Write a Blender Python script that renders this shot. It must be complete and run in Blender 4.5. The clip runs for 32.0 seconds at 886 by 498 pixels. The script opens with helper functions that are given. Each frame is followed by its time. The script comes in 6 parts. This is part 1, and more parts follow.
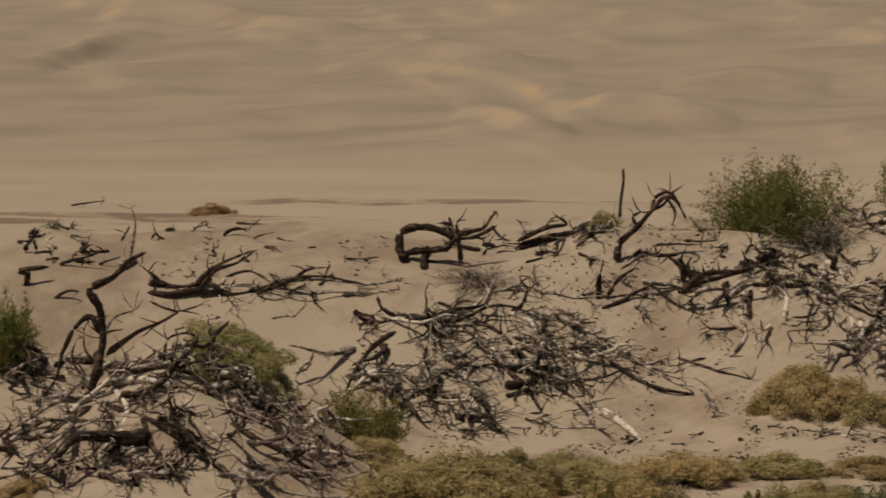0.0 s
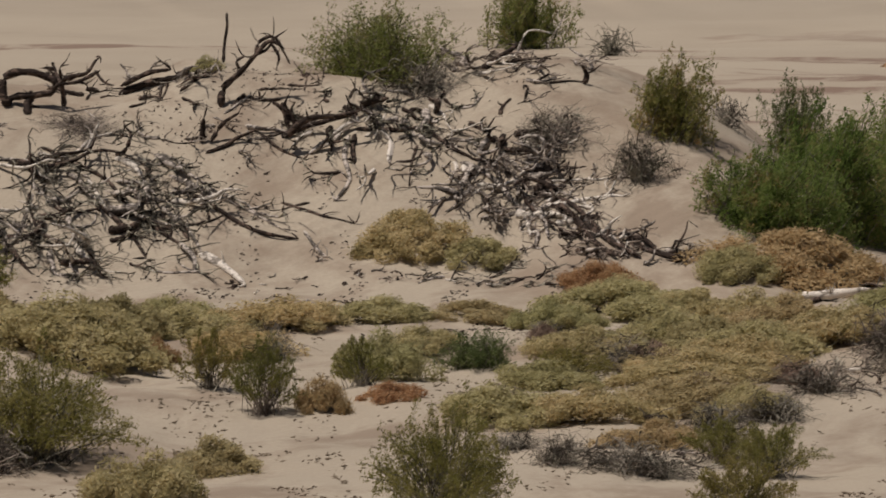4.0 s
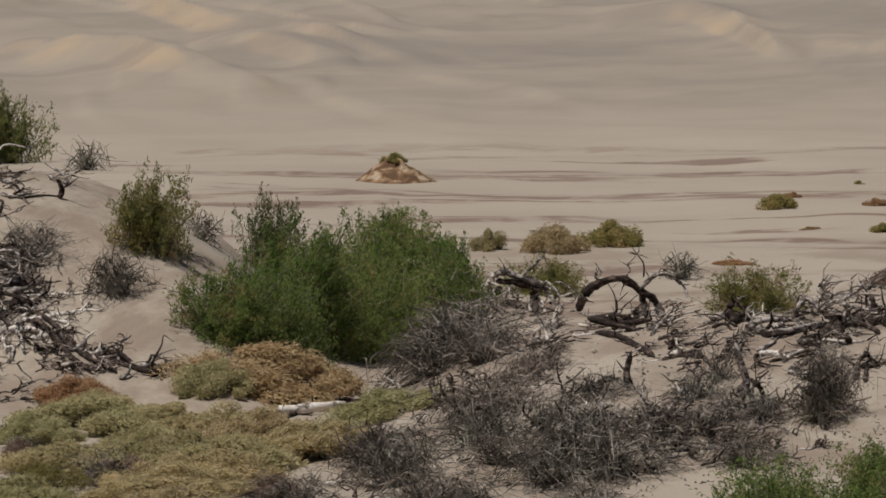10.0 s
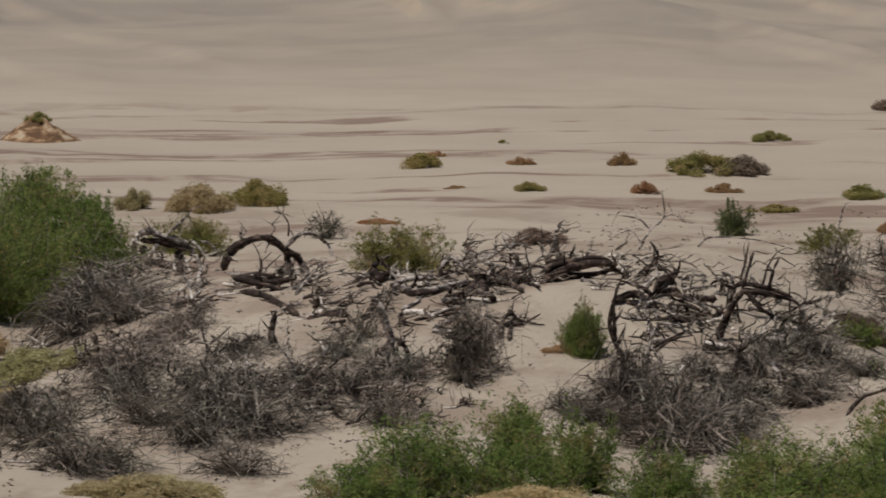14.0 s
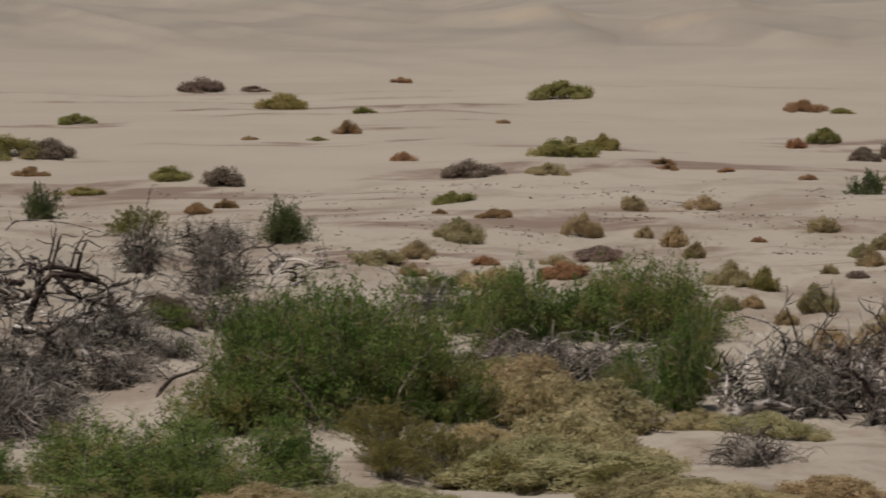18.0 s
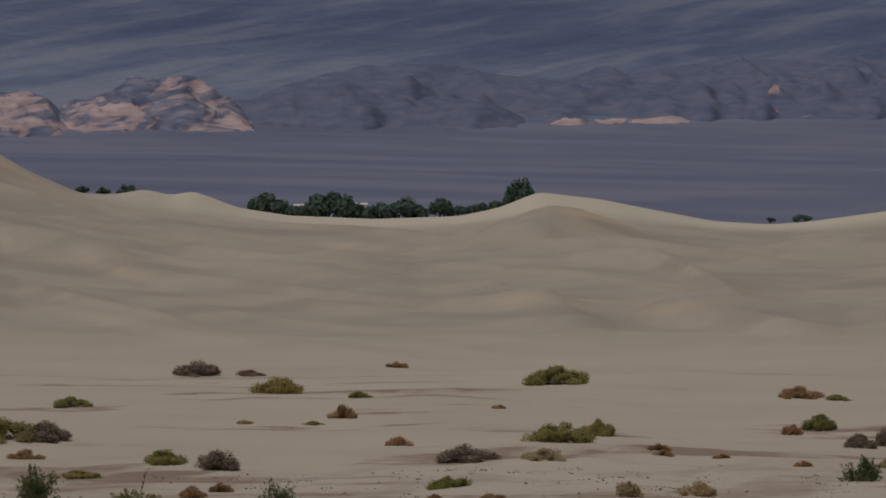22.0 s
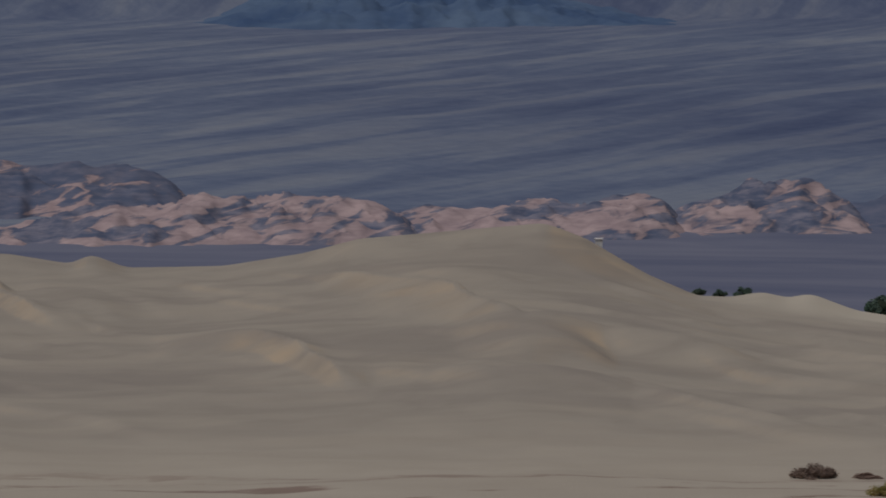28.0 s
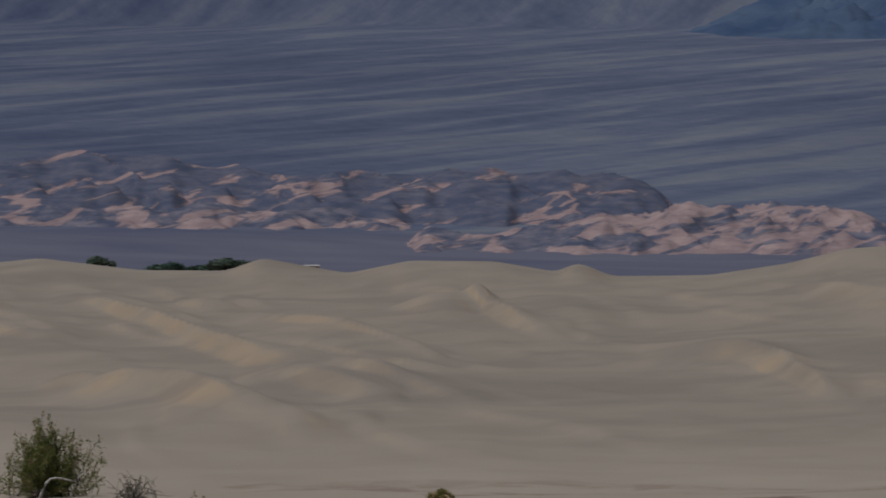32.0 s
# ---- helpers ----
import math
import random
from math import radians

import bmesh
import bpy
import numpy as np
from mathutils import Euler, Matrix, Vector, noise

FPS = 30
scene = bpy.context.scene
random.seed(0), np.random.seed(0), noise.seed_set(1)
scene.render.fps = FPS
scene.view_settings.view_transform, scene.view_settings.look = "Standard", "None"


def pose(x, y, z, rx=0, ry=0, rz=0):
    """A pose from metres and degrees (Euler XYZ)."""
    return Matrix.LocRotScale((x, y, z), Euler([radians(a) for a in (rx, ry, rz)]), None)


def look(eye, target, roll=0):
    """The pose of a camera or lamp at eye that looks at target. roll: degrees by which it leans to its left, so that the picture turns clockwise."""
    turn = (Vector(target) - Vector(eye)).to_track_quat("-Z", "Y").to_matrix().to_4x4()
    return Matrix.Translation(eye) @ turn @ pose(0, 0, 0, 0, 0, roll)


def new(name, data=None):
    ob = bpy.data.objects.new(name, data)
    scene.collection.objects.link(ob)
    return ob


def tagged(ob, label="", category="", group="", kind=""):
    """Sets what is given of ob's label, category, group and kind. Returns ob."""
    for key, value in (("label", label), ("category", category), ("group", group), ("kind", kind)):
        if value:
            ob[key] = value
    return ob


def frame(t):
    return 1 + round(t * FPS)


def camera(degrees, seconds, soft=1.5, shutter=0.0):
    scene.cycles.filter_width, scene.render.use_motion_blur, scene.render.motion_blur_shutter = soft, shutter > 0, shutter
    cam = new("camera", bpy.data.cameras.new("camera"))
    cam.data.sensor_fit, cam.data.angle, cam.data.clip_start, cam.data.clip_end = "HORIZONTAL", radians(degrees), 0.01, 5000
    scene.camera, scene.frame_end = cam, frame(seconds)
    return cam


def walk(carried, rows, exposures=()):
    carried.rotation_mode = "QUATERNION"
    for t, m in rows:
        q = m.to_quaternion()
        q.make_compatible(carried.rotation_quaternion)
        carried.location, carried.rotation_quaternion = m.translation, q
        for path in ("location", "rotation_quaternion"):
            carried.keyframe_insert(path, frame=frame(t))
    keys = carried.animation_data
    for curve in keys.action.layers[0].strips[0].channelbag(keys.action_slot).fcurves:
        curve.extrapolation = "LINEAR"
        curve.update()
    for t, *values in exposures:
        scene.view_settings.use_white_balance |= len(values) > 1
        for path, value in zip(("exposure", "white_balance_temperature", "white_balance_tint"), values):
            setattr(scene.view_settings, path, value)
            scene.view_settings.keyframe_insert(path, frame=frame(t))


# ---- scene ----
# A long lens on a tripod, on a rise above a desert flat; it only turns.
# Bearings and elevations are counted in steps of 1/F radian; bearing MID lies along +Y, LEVEL is eye level.
F, MID, LEVEL, EYE = 11212.0, 1830.0, 500.0, 15.2
cam = camera(math.degrees(2 * math.atan(784 / F)), 32.0, soft=1.75, shutter=0.4)
# seconds, bearing, elevation, roll in degrees
PAN = [
    (0, 0.0, 0.0, -0.158), (0.5, 110.1, -6.3, -0.207), (1, 197.6, -41.8, -0.202), (1.5, 280.3, -108.7, -0.090),
    (2, 315.7, -181.3, -0.065), (2.5, 412.3, -262.4, -0.019), (3, 525.9, -309.3, 0.075), (3.5, 622.5, -301.8, -0.015),
    (5.5, 874.2, -127.2, -0.122), (6, 947.1, -87.5, -0.113), (6.5, 1094.1, -81.1, -0.034), (7, 1231.6, -81.7, -0.012),
    (7.5, 1381.3, -76.4, 0.049), (8, 1507.1, -55.6, 0.071), (8.5, 1614.7, -58.3, 0.075), (9, 1644.8, -57.6, 0.072),
    (9.5, 1645.9, -74.2, 0.059), (10, 1630.4, -75.0, 0.025), (10.5, 1622.2, -70.9, 0.111), (11, 1648.1, -76.2, 0.104),
    (11.5, 1761.2, -96.6, 0.177), (12, 1840.5, -115.2, 0.192), (12.5, 1948.8, -139.9, 0.080), (13, 2051.6, -144.0, 0.115),
    (13.5, 2164.6, -146.5, 0.083), (14, 2260.1, -146.5, 0.130), (14.5, 2390.8, -158.3, -0.257), (16.5, 2944.3, -171.8, -0.255),
    (17, 3118.1, -180.7, -0.166), (17.5, 3310.1, -186.8, -0.222), (18, 3486.1, -179.0, -0.284), (18.5, 3602.1, -151.8, -0.285),
    (19, 3610.4, -64.3, -0.193), (19.5, 3634.4, 30.6, -0.130), (20, 3670.0, 65.8, -0.133), (20.5, 3675.7, 120.0, -0.173),
    (21, 3578.0, 215.6, 0.018), (21.5, 3533.6, 286.3, 0.018), (22, 3495.3, 325.1, -0.013), (22.5, 3458.8, 343.2, -0.016),
    (23, 3358.3, 356.7, 0.003), (23.5, 3264.5, 383.9, 0.027), (24, 3153.1, 400.4, 0.017), (24.5, 3046.3, 405.9, 0.038),
    (25, 2956.0, 416.9, -0.049), (25.5, 2862.1, 441.7, 0.027), (27.5, 2530.8, 508.5, -0.007), (28, 2404.5, 506.7, -0.014),
    (28.5, 2302.6, 520.2, 0.027), (29, 2188.1, 525.0, 0.027), (29.5, 2052.2, 517.7, 0.229), (30, 1938.7, 515.6, 0.249),
    (30.5, 1889.3, 501.4, 0.214), (31, 1817.5, 513.4, 0.224), (31.5, 1674.2, 520.5, 0.203), (32, 1544.1, 519.8, 0.392),
]


def turned(b, e, roll):
    return (Matrix.Translation((0, 0, EYE)) @ Matrix.Rotation(-(b - MID) / F, 4, "Z")
            @ Matrix.Rotation(math.pi / 2 + (e - LEVEL) / F, 4, "X") @ pose(0, 0, 0, 0, 0, roll))


EXPOSURES = [(0.0, -0.68, 8300, 15), (1.5, -0.61, 8000, 14), (3.0, -0.36, 7150, 14), (6.0, -0.31, 6650, 13), (9.0, -0.33, 6350, 12), (19.0, -0.38, 6350, 12),
             (20.0, -0.74, 6250, 12), (21.0, -0.88, 6180, 12), (22.0, -1.00, 6160, 12), (23.0, -1.06, 6110, 12), (28.0, -1.14, 5960, 12), (32.0, -1.16, 5910, 12)]
walk(cam, [(t, turned(b, e, roll)) for t, b, e, roll in PAN], EXPOSURES)

# ---- daylight ----
SUN_UP, SUN_FROM = radians(68), radians(-122)  # height; high, from the left and a little behind, clockwise from +Y
sky_world = bpy.data.worlds.new("desert_sky")
scene.world = sky_world
sky_world.use_nodes = True
sky_nodes = sky_world.node_tree.nodes
sky = sky_nodes.new("ShaderNodeTexSky")
sky.sky_type, sky.sun_disc, sky.sun_elevation, sky.sun_rotation = "NISHITA", False, SUN_UP, SUN_FROM
sky.dust_density, sky.altitude = 2.0, 0.0
sky_world.node_tree.links.new(sky.outputs[0], sky_nodes["Background"].inputs[0])
sky_nodes["Background"].inputs[1].default_value = 0.034
sun = new("sun", bpy.data.lights.new("sun", "SUN"))
sun.data.energy, sun.data.angle, sun.data.color = 3.9, radians(0.8), (1.0, 0.955, 0.885)
sun_way = Vector((math.sin(SUN_FROM) * math.cos(SUN_UP), math.cos(SUN_FROM) * math.cos(SUN_UP), math.sin(SUN_UP)))
sun.matrix_world = look(sun_way * 50, (0, 0, 0))


# ---- materials ----
def material(name, rough=0.9):
    m = bpy.data.materials.new(name)
    m.use_nodes = True
    nt = m.node_tree
    b = nt.nodes["Principled BSDF"]
    b.inputs["Roughness"].default_value = rough
    b.inputs["Specular IOR Level"].default_value = 0.2
    return m, nt, b


def node(nt, kind, **values):
    n = nt.nodes.new(kind)
    for k, v in values.items():
        n.inputs[k.replace("_", " ")].default_value = v
    return n


def ramp(nt, source, stops):
    r = nt.nodes.new("ShaderNodeValToRGB")
    r.color_ramp.elements[0].position, r.color_ramp.elements[0].color = stops[0][0], (*stops[0][1], 1)
    r.color_ramp.elements[1].position, r.color_ramp.elements[1].color = stops[-1][0], (*stops[-1][1], 1)
    for p, c in stops[1:-1]:
        r.color_ramp.elements.new(p).color = (*c, 1)
    nt.links.new(source, r.inputs[0])
    return r.outputs[0]


def grey(v):
    return (v, v, v)


def mix(nt, fac, a, b, how="MIX"):
    n = nt.nodes.new("ShaderNodeMix")
    n.data_type, n.blend_type = "RGBA", how
    for sock, v in ((n.inputs[0], fac), (n.inputs[6], a), (n.inputs[7], b)):
        if isinstance(v, bpy.types.NodeSocket):
            nt.links.new(v, sock)
        else:
            sock.default_value = v if isinstance(v, (int, float)) else (*v, 1)
    return n.outputs[2]


def stretched(nt, scale, turn=0.0, tip=0.0):
    """Places in metres, turned about the vertical, then scaled."""
    g = nt.nodes.new("ShaderNodeNewGeometry")
    source = g.outputs["Position"]
    for key, value in (("Rotation", (0, tip, turn)), ("Scale", scale)):
        m = nt.nodes.new("ShaderNodeMapping")
        m.inputs[key].default_value = value
        nt.links.new(source, m.inputs["Vector"])
        source = m.outputs[0]
    return source


def noise_tex(nt, vec, scale, detail=4.0, rough=0.55, warp=0.0):
    n = node(nt, "ShaderNodeTexNoise", Scale=scale, Detail=detail, Roughness=rough, Distortion=warp)
    nt.links.new(vec, n.inputs["Vector"])
    return n.outputs[0]


def bump(nt, bsdf, height, strength, distance):
    b = node(nt, "ShaderNodeBump", Strength=strength, Distance=distance)
    nt.links.new(height, b.inputs["Height"])
    nt.links.new(b.outputs[0], bsdf.inputs["Normal"])


def along_y(nt, a, b, axis=1):
    """0 nearer than a metres, 1 beyond b; along x with axis 0."""
    g = nt.nodes.new("ShaderNodeNewGeometry")
    s = nt.nodes.new("ShaderNodeSeparateXYZ")
    nt.links.new(g.outputs["Position"], s.inputs[0])
    r = nt.nodes.new("ShaderNodeMapRange")
    r.interpolation_type = "SMOOTHSTEP"
    r.inputs[1].default_value, r.inputs[2].default_value = a, b
    nt.links.new(s.outputs[axis], r.inputs[0])
    return r.outputs[0]


def product(nt, a, b):
    n = nt.nodes.new("ShaderNodeMath")
    n.operation = "MULTIPLY"
    for sock, v in zip(n.inputs, (a, b)):
        if isinstance(v, (int, float)):
            sock.default_value = v
        else:
            nt.links.new(v, sock)
    return n.outputs[0]


def sand_material():
    m, nt, b = material("sand", 0.95)
    grain = noise_tex(nt, stretched(nt, (1, 1, 1)), 9.0, 6)
    broad = noise_tex(nt, stretched(nt, (0.05, 0.05, 0.05)), 1.0, 4)
    c = ramp(nt, broad, [(0.3, (0.365, 0.308, 0.240)), (0.7, (0.43, 0.37, 0.292))])
    c = mix(nt, 0.25, c, ramp(nt, grain, [(0.3, (0.29, 0.24, 0.185)), (0.7, (0.49, 0.42, 0.335))]))
    # pale and warm drifts on the dunes
    drift = noise_tex(nt, stretched(nt, (0.040, 0.0095, 0.10), 0.10), 1.0, 3, 0.5, 0.7)
    warm = ramp(nt, drift, [(0.56, grey(0)), (0.68, grey(1))])
    c = mix(nt, product(nt, product(nt, warm, along_y(nt, 440, 540)), 0.20), c, (0.50, 0.38, 0.25))
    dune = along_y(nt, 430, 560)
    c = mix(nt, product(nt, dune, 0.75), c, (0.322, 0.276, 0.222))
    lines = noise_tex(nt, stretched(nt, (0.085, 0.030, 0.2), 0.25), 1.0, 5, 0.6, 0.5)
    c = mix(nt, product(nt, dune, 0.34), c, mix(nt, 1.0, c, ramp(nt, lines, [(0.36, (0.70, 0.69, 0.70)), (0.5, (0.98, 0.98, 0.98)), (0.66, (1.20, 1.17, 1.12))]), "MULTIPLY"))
    # steep faces turned to the tripod are coloured warm and pale, as if sunlit
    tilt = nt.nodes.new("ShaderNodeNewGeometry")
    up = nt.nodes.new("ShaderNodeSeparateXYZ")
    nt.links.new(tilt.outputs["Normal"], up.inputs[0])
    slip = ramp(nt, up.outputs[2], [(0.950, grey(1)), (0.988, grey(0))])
    lit_side = ramp(nt, up.outputs[1], [(0.44, grey(1)), (0.50, grey(0))])
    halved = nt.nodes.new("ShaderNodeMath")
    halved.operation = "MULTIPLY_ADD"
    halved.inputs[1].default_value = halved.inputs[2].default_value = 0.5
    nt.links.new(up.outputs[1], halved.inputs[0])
    nt.links.new(halved.outputs[0], lit_side.node.inputs[0])
    slip = product(nt, slip, lit_side)
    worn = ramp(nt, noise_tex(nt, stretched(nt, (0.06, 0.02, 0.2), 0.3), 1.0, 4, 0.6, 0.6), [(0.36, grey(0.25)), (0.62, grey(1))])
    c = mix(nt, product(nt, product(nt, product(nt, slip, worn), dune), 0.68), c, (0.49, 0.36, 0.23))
    # cool dark streaks paint the shade of crests and hollows into the sand
    shade_streak = ramp(nt, noise_tex(nt, stretched(nt, (0.026, 0.0125, 0.08), 0.55), 1.0, 4, 0.5, 1.0), [(0.53, grey(0)), (0.64, grey(1))])
    c = mix(nt, product(nt, product(nt, shade_streak, along_y(nt, 440, 540)), 0.55), c, (0.262, 0.222, 0.184))
    # a paler sand colour paints the sunlit strip along the far eastern crest
    c = mix(nt, product(nt, product(nt, along_y(nt, 920, 960), along_y(nt, 84, 112, 0)), 0.85), c, (0.50, 0.435, 0.34))
    # crusts of dried mud on the flat
    streak = noise_tex(nt, stretched(nt, (0.021, 0.082, 0.1), 0.05), 1.0, 6, 0.62, 0.5)
    crust = ramp(nt, streak, [(0.558, grey(0)), (0.590, grey(1))])
    broken = ramp(nt, noise_tex(nt, stretched(nt, (0.22, 0.13, 0.2), 0.1), 1.0, 5, 0.65, 0.6), [(0.40, grey(0.15)), (0.54, grey(1))])
    crust = product(nt, crust, broken)
    flat = product(nt, along_y(nt, 215, 240), 1.0)
    inv = nt.nodes.new("ShaderNodeMath")
    inv.operation = "SUBTRACT"
    inv.inputs[0].default_value = 1.0
    nt.links.new(along_y(nt, 400, 450), inv.inputs[1])
    inv2 = nt.nodes.new("ShaderNodeMath")
    inv2.operation = "SUBTRACT"
    inv2.inputs[0].default_value = 1.0
    nt.links.new(along_y(nt, 262, 330), inv2.inputs[1])
    c = mix(nt, product(nt, product(nt, crust, product(nt, flat, inv.outputs[0])), 0.92), c, (0.215, 0.148, 0.114))
    soil = ramp(nt, noise_tex(nt, stretched(nt, (0.16, 0.10, 0.2), 0.1), 1.0, 7, 0.7, 0.4), [(0.48, grey(0)), (0.60, grey(1))])
    c = mix(nt, product(nt, product(nt, soil, inv2.outputs[0]), 0.68), c, (0.235, 0.175, 0.130))
    nt.links.new(c, b.inputs["Base Color"])
    # wind ripples in patches
    wave = nt.nodes.new("ShaderNodeTexWave")
    for k, v in (("Scale", 0.62), ("Distortion", 5.0), ("Detail", 2.0), ("Detail Scale", 0.6)):
        wave.inputs[k].default_value = v
    nt.links.new(stretched(nt, (1, 1, 1), 0.75), wave.inputs["Vector"])
    where = ramp(nt, noise_tex(nt, stretched(nt, (0.09, 0.09, 0.09)), 1.0, 2), [(0.48, grey(0)), (0.60, grey(1))])
    ripple = product(nt, wave.outputs["Fac"], where)
    both = nt.nodes.new("ShaderNodeMath")
    both.operation = "ADD"
    nt.links.new(product(nt, grain, 0.8), both.inputs[0])
    nt.links.new(product(nt, ripple, 0.7), both.inputs[1])
    bump(nt, b, both.outputs[0], 0.45, 0.07)
    return m


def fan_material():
    m, nt, b = material("hazed_varnished_gravel", 0.95)
    # the blue in these gravels is distance haze put into the base colour
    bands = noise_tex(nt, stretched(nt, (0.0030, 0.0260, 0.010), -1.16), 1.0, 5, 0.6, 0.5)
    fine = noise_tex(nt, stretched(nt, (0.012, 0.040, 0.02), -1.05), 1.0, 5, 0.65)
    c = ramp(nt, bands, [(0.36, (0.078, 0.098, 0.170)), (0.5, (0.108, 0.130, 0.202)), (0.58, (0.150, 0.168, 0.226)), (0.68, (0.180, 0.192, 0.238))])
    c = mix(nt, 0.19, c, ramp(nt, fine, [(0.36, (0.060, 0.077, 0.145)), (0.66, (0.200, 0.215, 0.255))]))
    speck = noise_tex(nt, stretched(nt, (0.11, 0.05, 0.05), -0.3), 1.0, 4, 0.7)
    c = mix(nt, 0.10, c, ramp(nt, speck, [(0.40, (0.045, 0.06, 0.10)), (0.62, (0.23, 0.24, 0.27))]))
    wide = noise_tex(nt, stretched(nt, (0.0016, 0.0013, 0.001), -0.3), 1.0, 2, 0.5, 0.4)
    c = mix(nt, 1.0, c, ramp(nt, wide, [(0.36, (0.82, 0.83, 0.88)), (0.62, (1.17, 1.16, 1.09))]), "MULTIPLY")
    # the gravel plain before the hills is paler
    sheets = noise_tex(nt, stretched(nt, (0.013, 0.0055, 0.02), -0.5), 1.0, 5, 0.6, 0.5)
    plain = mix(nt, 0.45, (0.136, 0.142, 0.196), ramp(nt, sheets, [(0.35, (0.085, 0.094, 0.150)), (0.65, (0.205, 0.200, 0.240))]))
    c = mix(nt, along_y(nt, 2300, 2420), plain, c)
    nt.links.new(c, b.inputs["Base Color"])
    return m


SAND, GRAVEL = sand_material(), fan_material()


# ---- lie of the land ----
def lattice(ix, iy, seed):
    h = (ix.astype(np.int64) * 374761393 + iy.astype(np.int64) * 668265263 + seed * 974711) & 0x7FFFFFFF
    h = ((h ^ (h >> 13)) * 1274126177) & 0x7FFFFFFF
    return ((h ^ (h >> 16)) & 0xFFFF) / 32767.5 - 1.0


def smooth_noise(x, y, seed=0):
    x, y = np.asarray(x, float), np.asarray(y, float)
    ix, iy = np.floor(x), np.floor(y)
    fx, fy = x - ix, y - iy
    fx, fy = fx * fx * fx * (fx * (fx * 6 - 15) + 10), fy * fy * fy * (fy * (fy * 6 - 15) + 10)
    a, b = lattice(ix, iy, seed), lattice(ix + 1, iy, seed)
    c, d = lattice(ix, iy + 1, seed), lattice(ix + 1, iy + 1, seed)
    return (a * (1 - fx) + b * fx) * (1 - fy) + (c * (1 - fx) + d * fx) * fy


def fbm(x, y, octaves=4, seed=0, gain=0.5):
    total, amp = 0.0, 1.0
    for k in range(octaves):
        total = total + amp * smooth_noise(x * 2 ** k, y * 2 ** k, seed + k * 17)
        amp *= gain
    return total


def ease(v, a, b):
    s = np.clip((np.asarray(v, float) - a) / (b - a), 0, 1)
    return s * s * (3 - 2 * s)


# elevation of the dunes' skyline by bearing
SKYLINE_B = [-1200, 400, 760, 830, 1010, 1160, 1225, 1375, 1485, 1635, 1745, 1783, 1845, 2015, 2155, 2255, 2455, 2585, 2655, 2764,
             2854, 2914, 2969, 3014, 3054, 3134, 3224, 3374, 3524, 3594, 3664, 3774, 3854, 3974, 4074, 4142, 4300, 4700]
SKYLINE_E = [510, 505, 491, 499, 479, 479, 502, 476, 499, 499, 481, 498, 474, 477, 499, 525, 542, 553, 527, 463,
             424, 422, 431, 420, 428, 398, 384, 378, 383, 398, 426, 413, 397, 374, 368, 373, 395, 410]
CREST = 1000.0
FINE_B = np.arange(-1200, 4701, 4.0)


def softened(span):
    k = np.hanning(2 * int(span / 4) + 3)
    line = np.interp(FINE_B, SKYLINE_B, SKYLINE_E)
    return np.convolve(np.pad(line, len(k) // 2, mode="edge"), k / k.sum(), mode="valid")


SKY_FINE, SKY_BROAD = softened(22), softened(420)
# nearer dunes: bearing, elevation of the top, half width, distance, lean of the crest
NEAR_DUNES = [(3690, 398, 190, 900, 0.10), (2930, 372, 330, 880, -0.22), (2440, 470, 330, 930, -0.15), (2150, 405, 230, 850, -0.10), (1560, 445, 260, 880, 0.18),
              (1120, 430, 230, 870, -0.20), (700, 430, 300, 850, 0.12), (120, 440, 300, 860, -0.18), (-500, 430, 320, 840, 0.15),
              (4200, 352, 240, 850, -0.20), (3300, 322, 230, 760, 0.22), (2700, 330, 260, 740, 0.16), (1850, 345, 230, 745, -0.18), (1380, 330, 240, 720, 0.20),
              (900, 325, 250, 720, -0.16), (420, 318, 220, 700, 0.2), (-150, 330, 260, 715, -0.2)]


# spurs: height (below 0: steep on the far side), then bearings and elevations along the crest
SPURS_WEST = [(2.4, (911, 456, 1011, 417, 1161, 358, 1281, 339)),
              (2, (1231, 319, 1321, 319, 1422, 280)),
              (1.8, (1102, 228, 1262, 224, 1377, 230)),
              (2.2, (1951, 359, 2061, 359, 2161, 340, 2217, 300)),
              (-3.0, (2240, 478, 2380, 448, 2500, 403, 2630, 368)),
              (2, (2490, 352, 2570, 346, 2650, 336)),
              (-1.8, (2450, 303, 2570, 298, 2685, 288))]
SPURS_EAST = [(1.7, (256, 250, 336, 274, 466, 254)),
              (1.9, (456, 316, 540, 330, 626, 322)),
              (2.2, (-34, 441, 240, 428, 506, 412)),
              (1.5, (80, 276, 130, 250, 180, 230)),
              (-2.0, (1240, 416, 1360, 398, 1500, 361)),
              (-2.2, (890, 311, 1040, 275, 1190, 248)),
              (-1.5, (3560, 284, 3640, 262, 3740, 230)),
              (2.2, (1513, 464, 1610, 440, 1723, 399)),
              (2, (3774, 323, 3874, 318, 4004, 263)),
              (1.8, (3904, 238, 4024, 228, 4142, 208)),
              (2.4, (-153, 346, -63, 361, 67, 346, 167, 346)),
              (2.2, (-783, 343, -693, 348, -553, 398)),
              (2.4, (-583, 443, -383, 427, -208, 404)),
              (2, (964, 293, 1164, 243, 1274, 228)),
              (1.6, (3134, 308, 3254, 293, 3394, 278)),
              (2.2, (2614, 378, 2724, 358, 2904, 328))]
SPUR_D = np.arange(430, 990, 4.0)


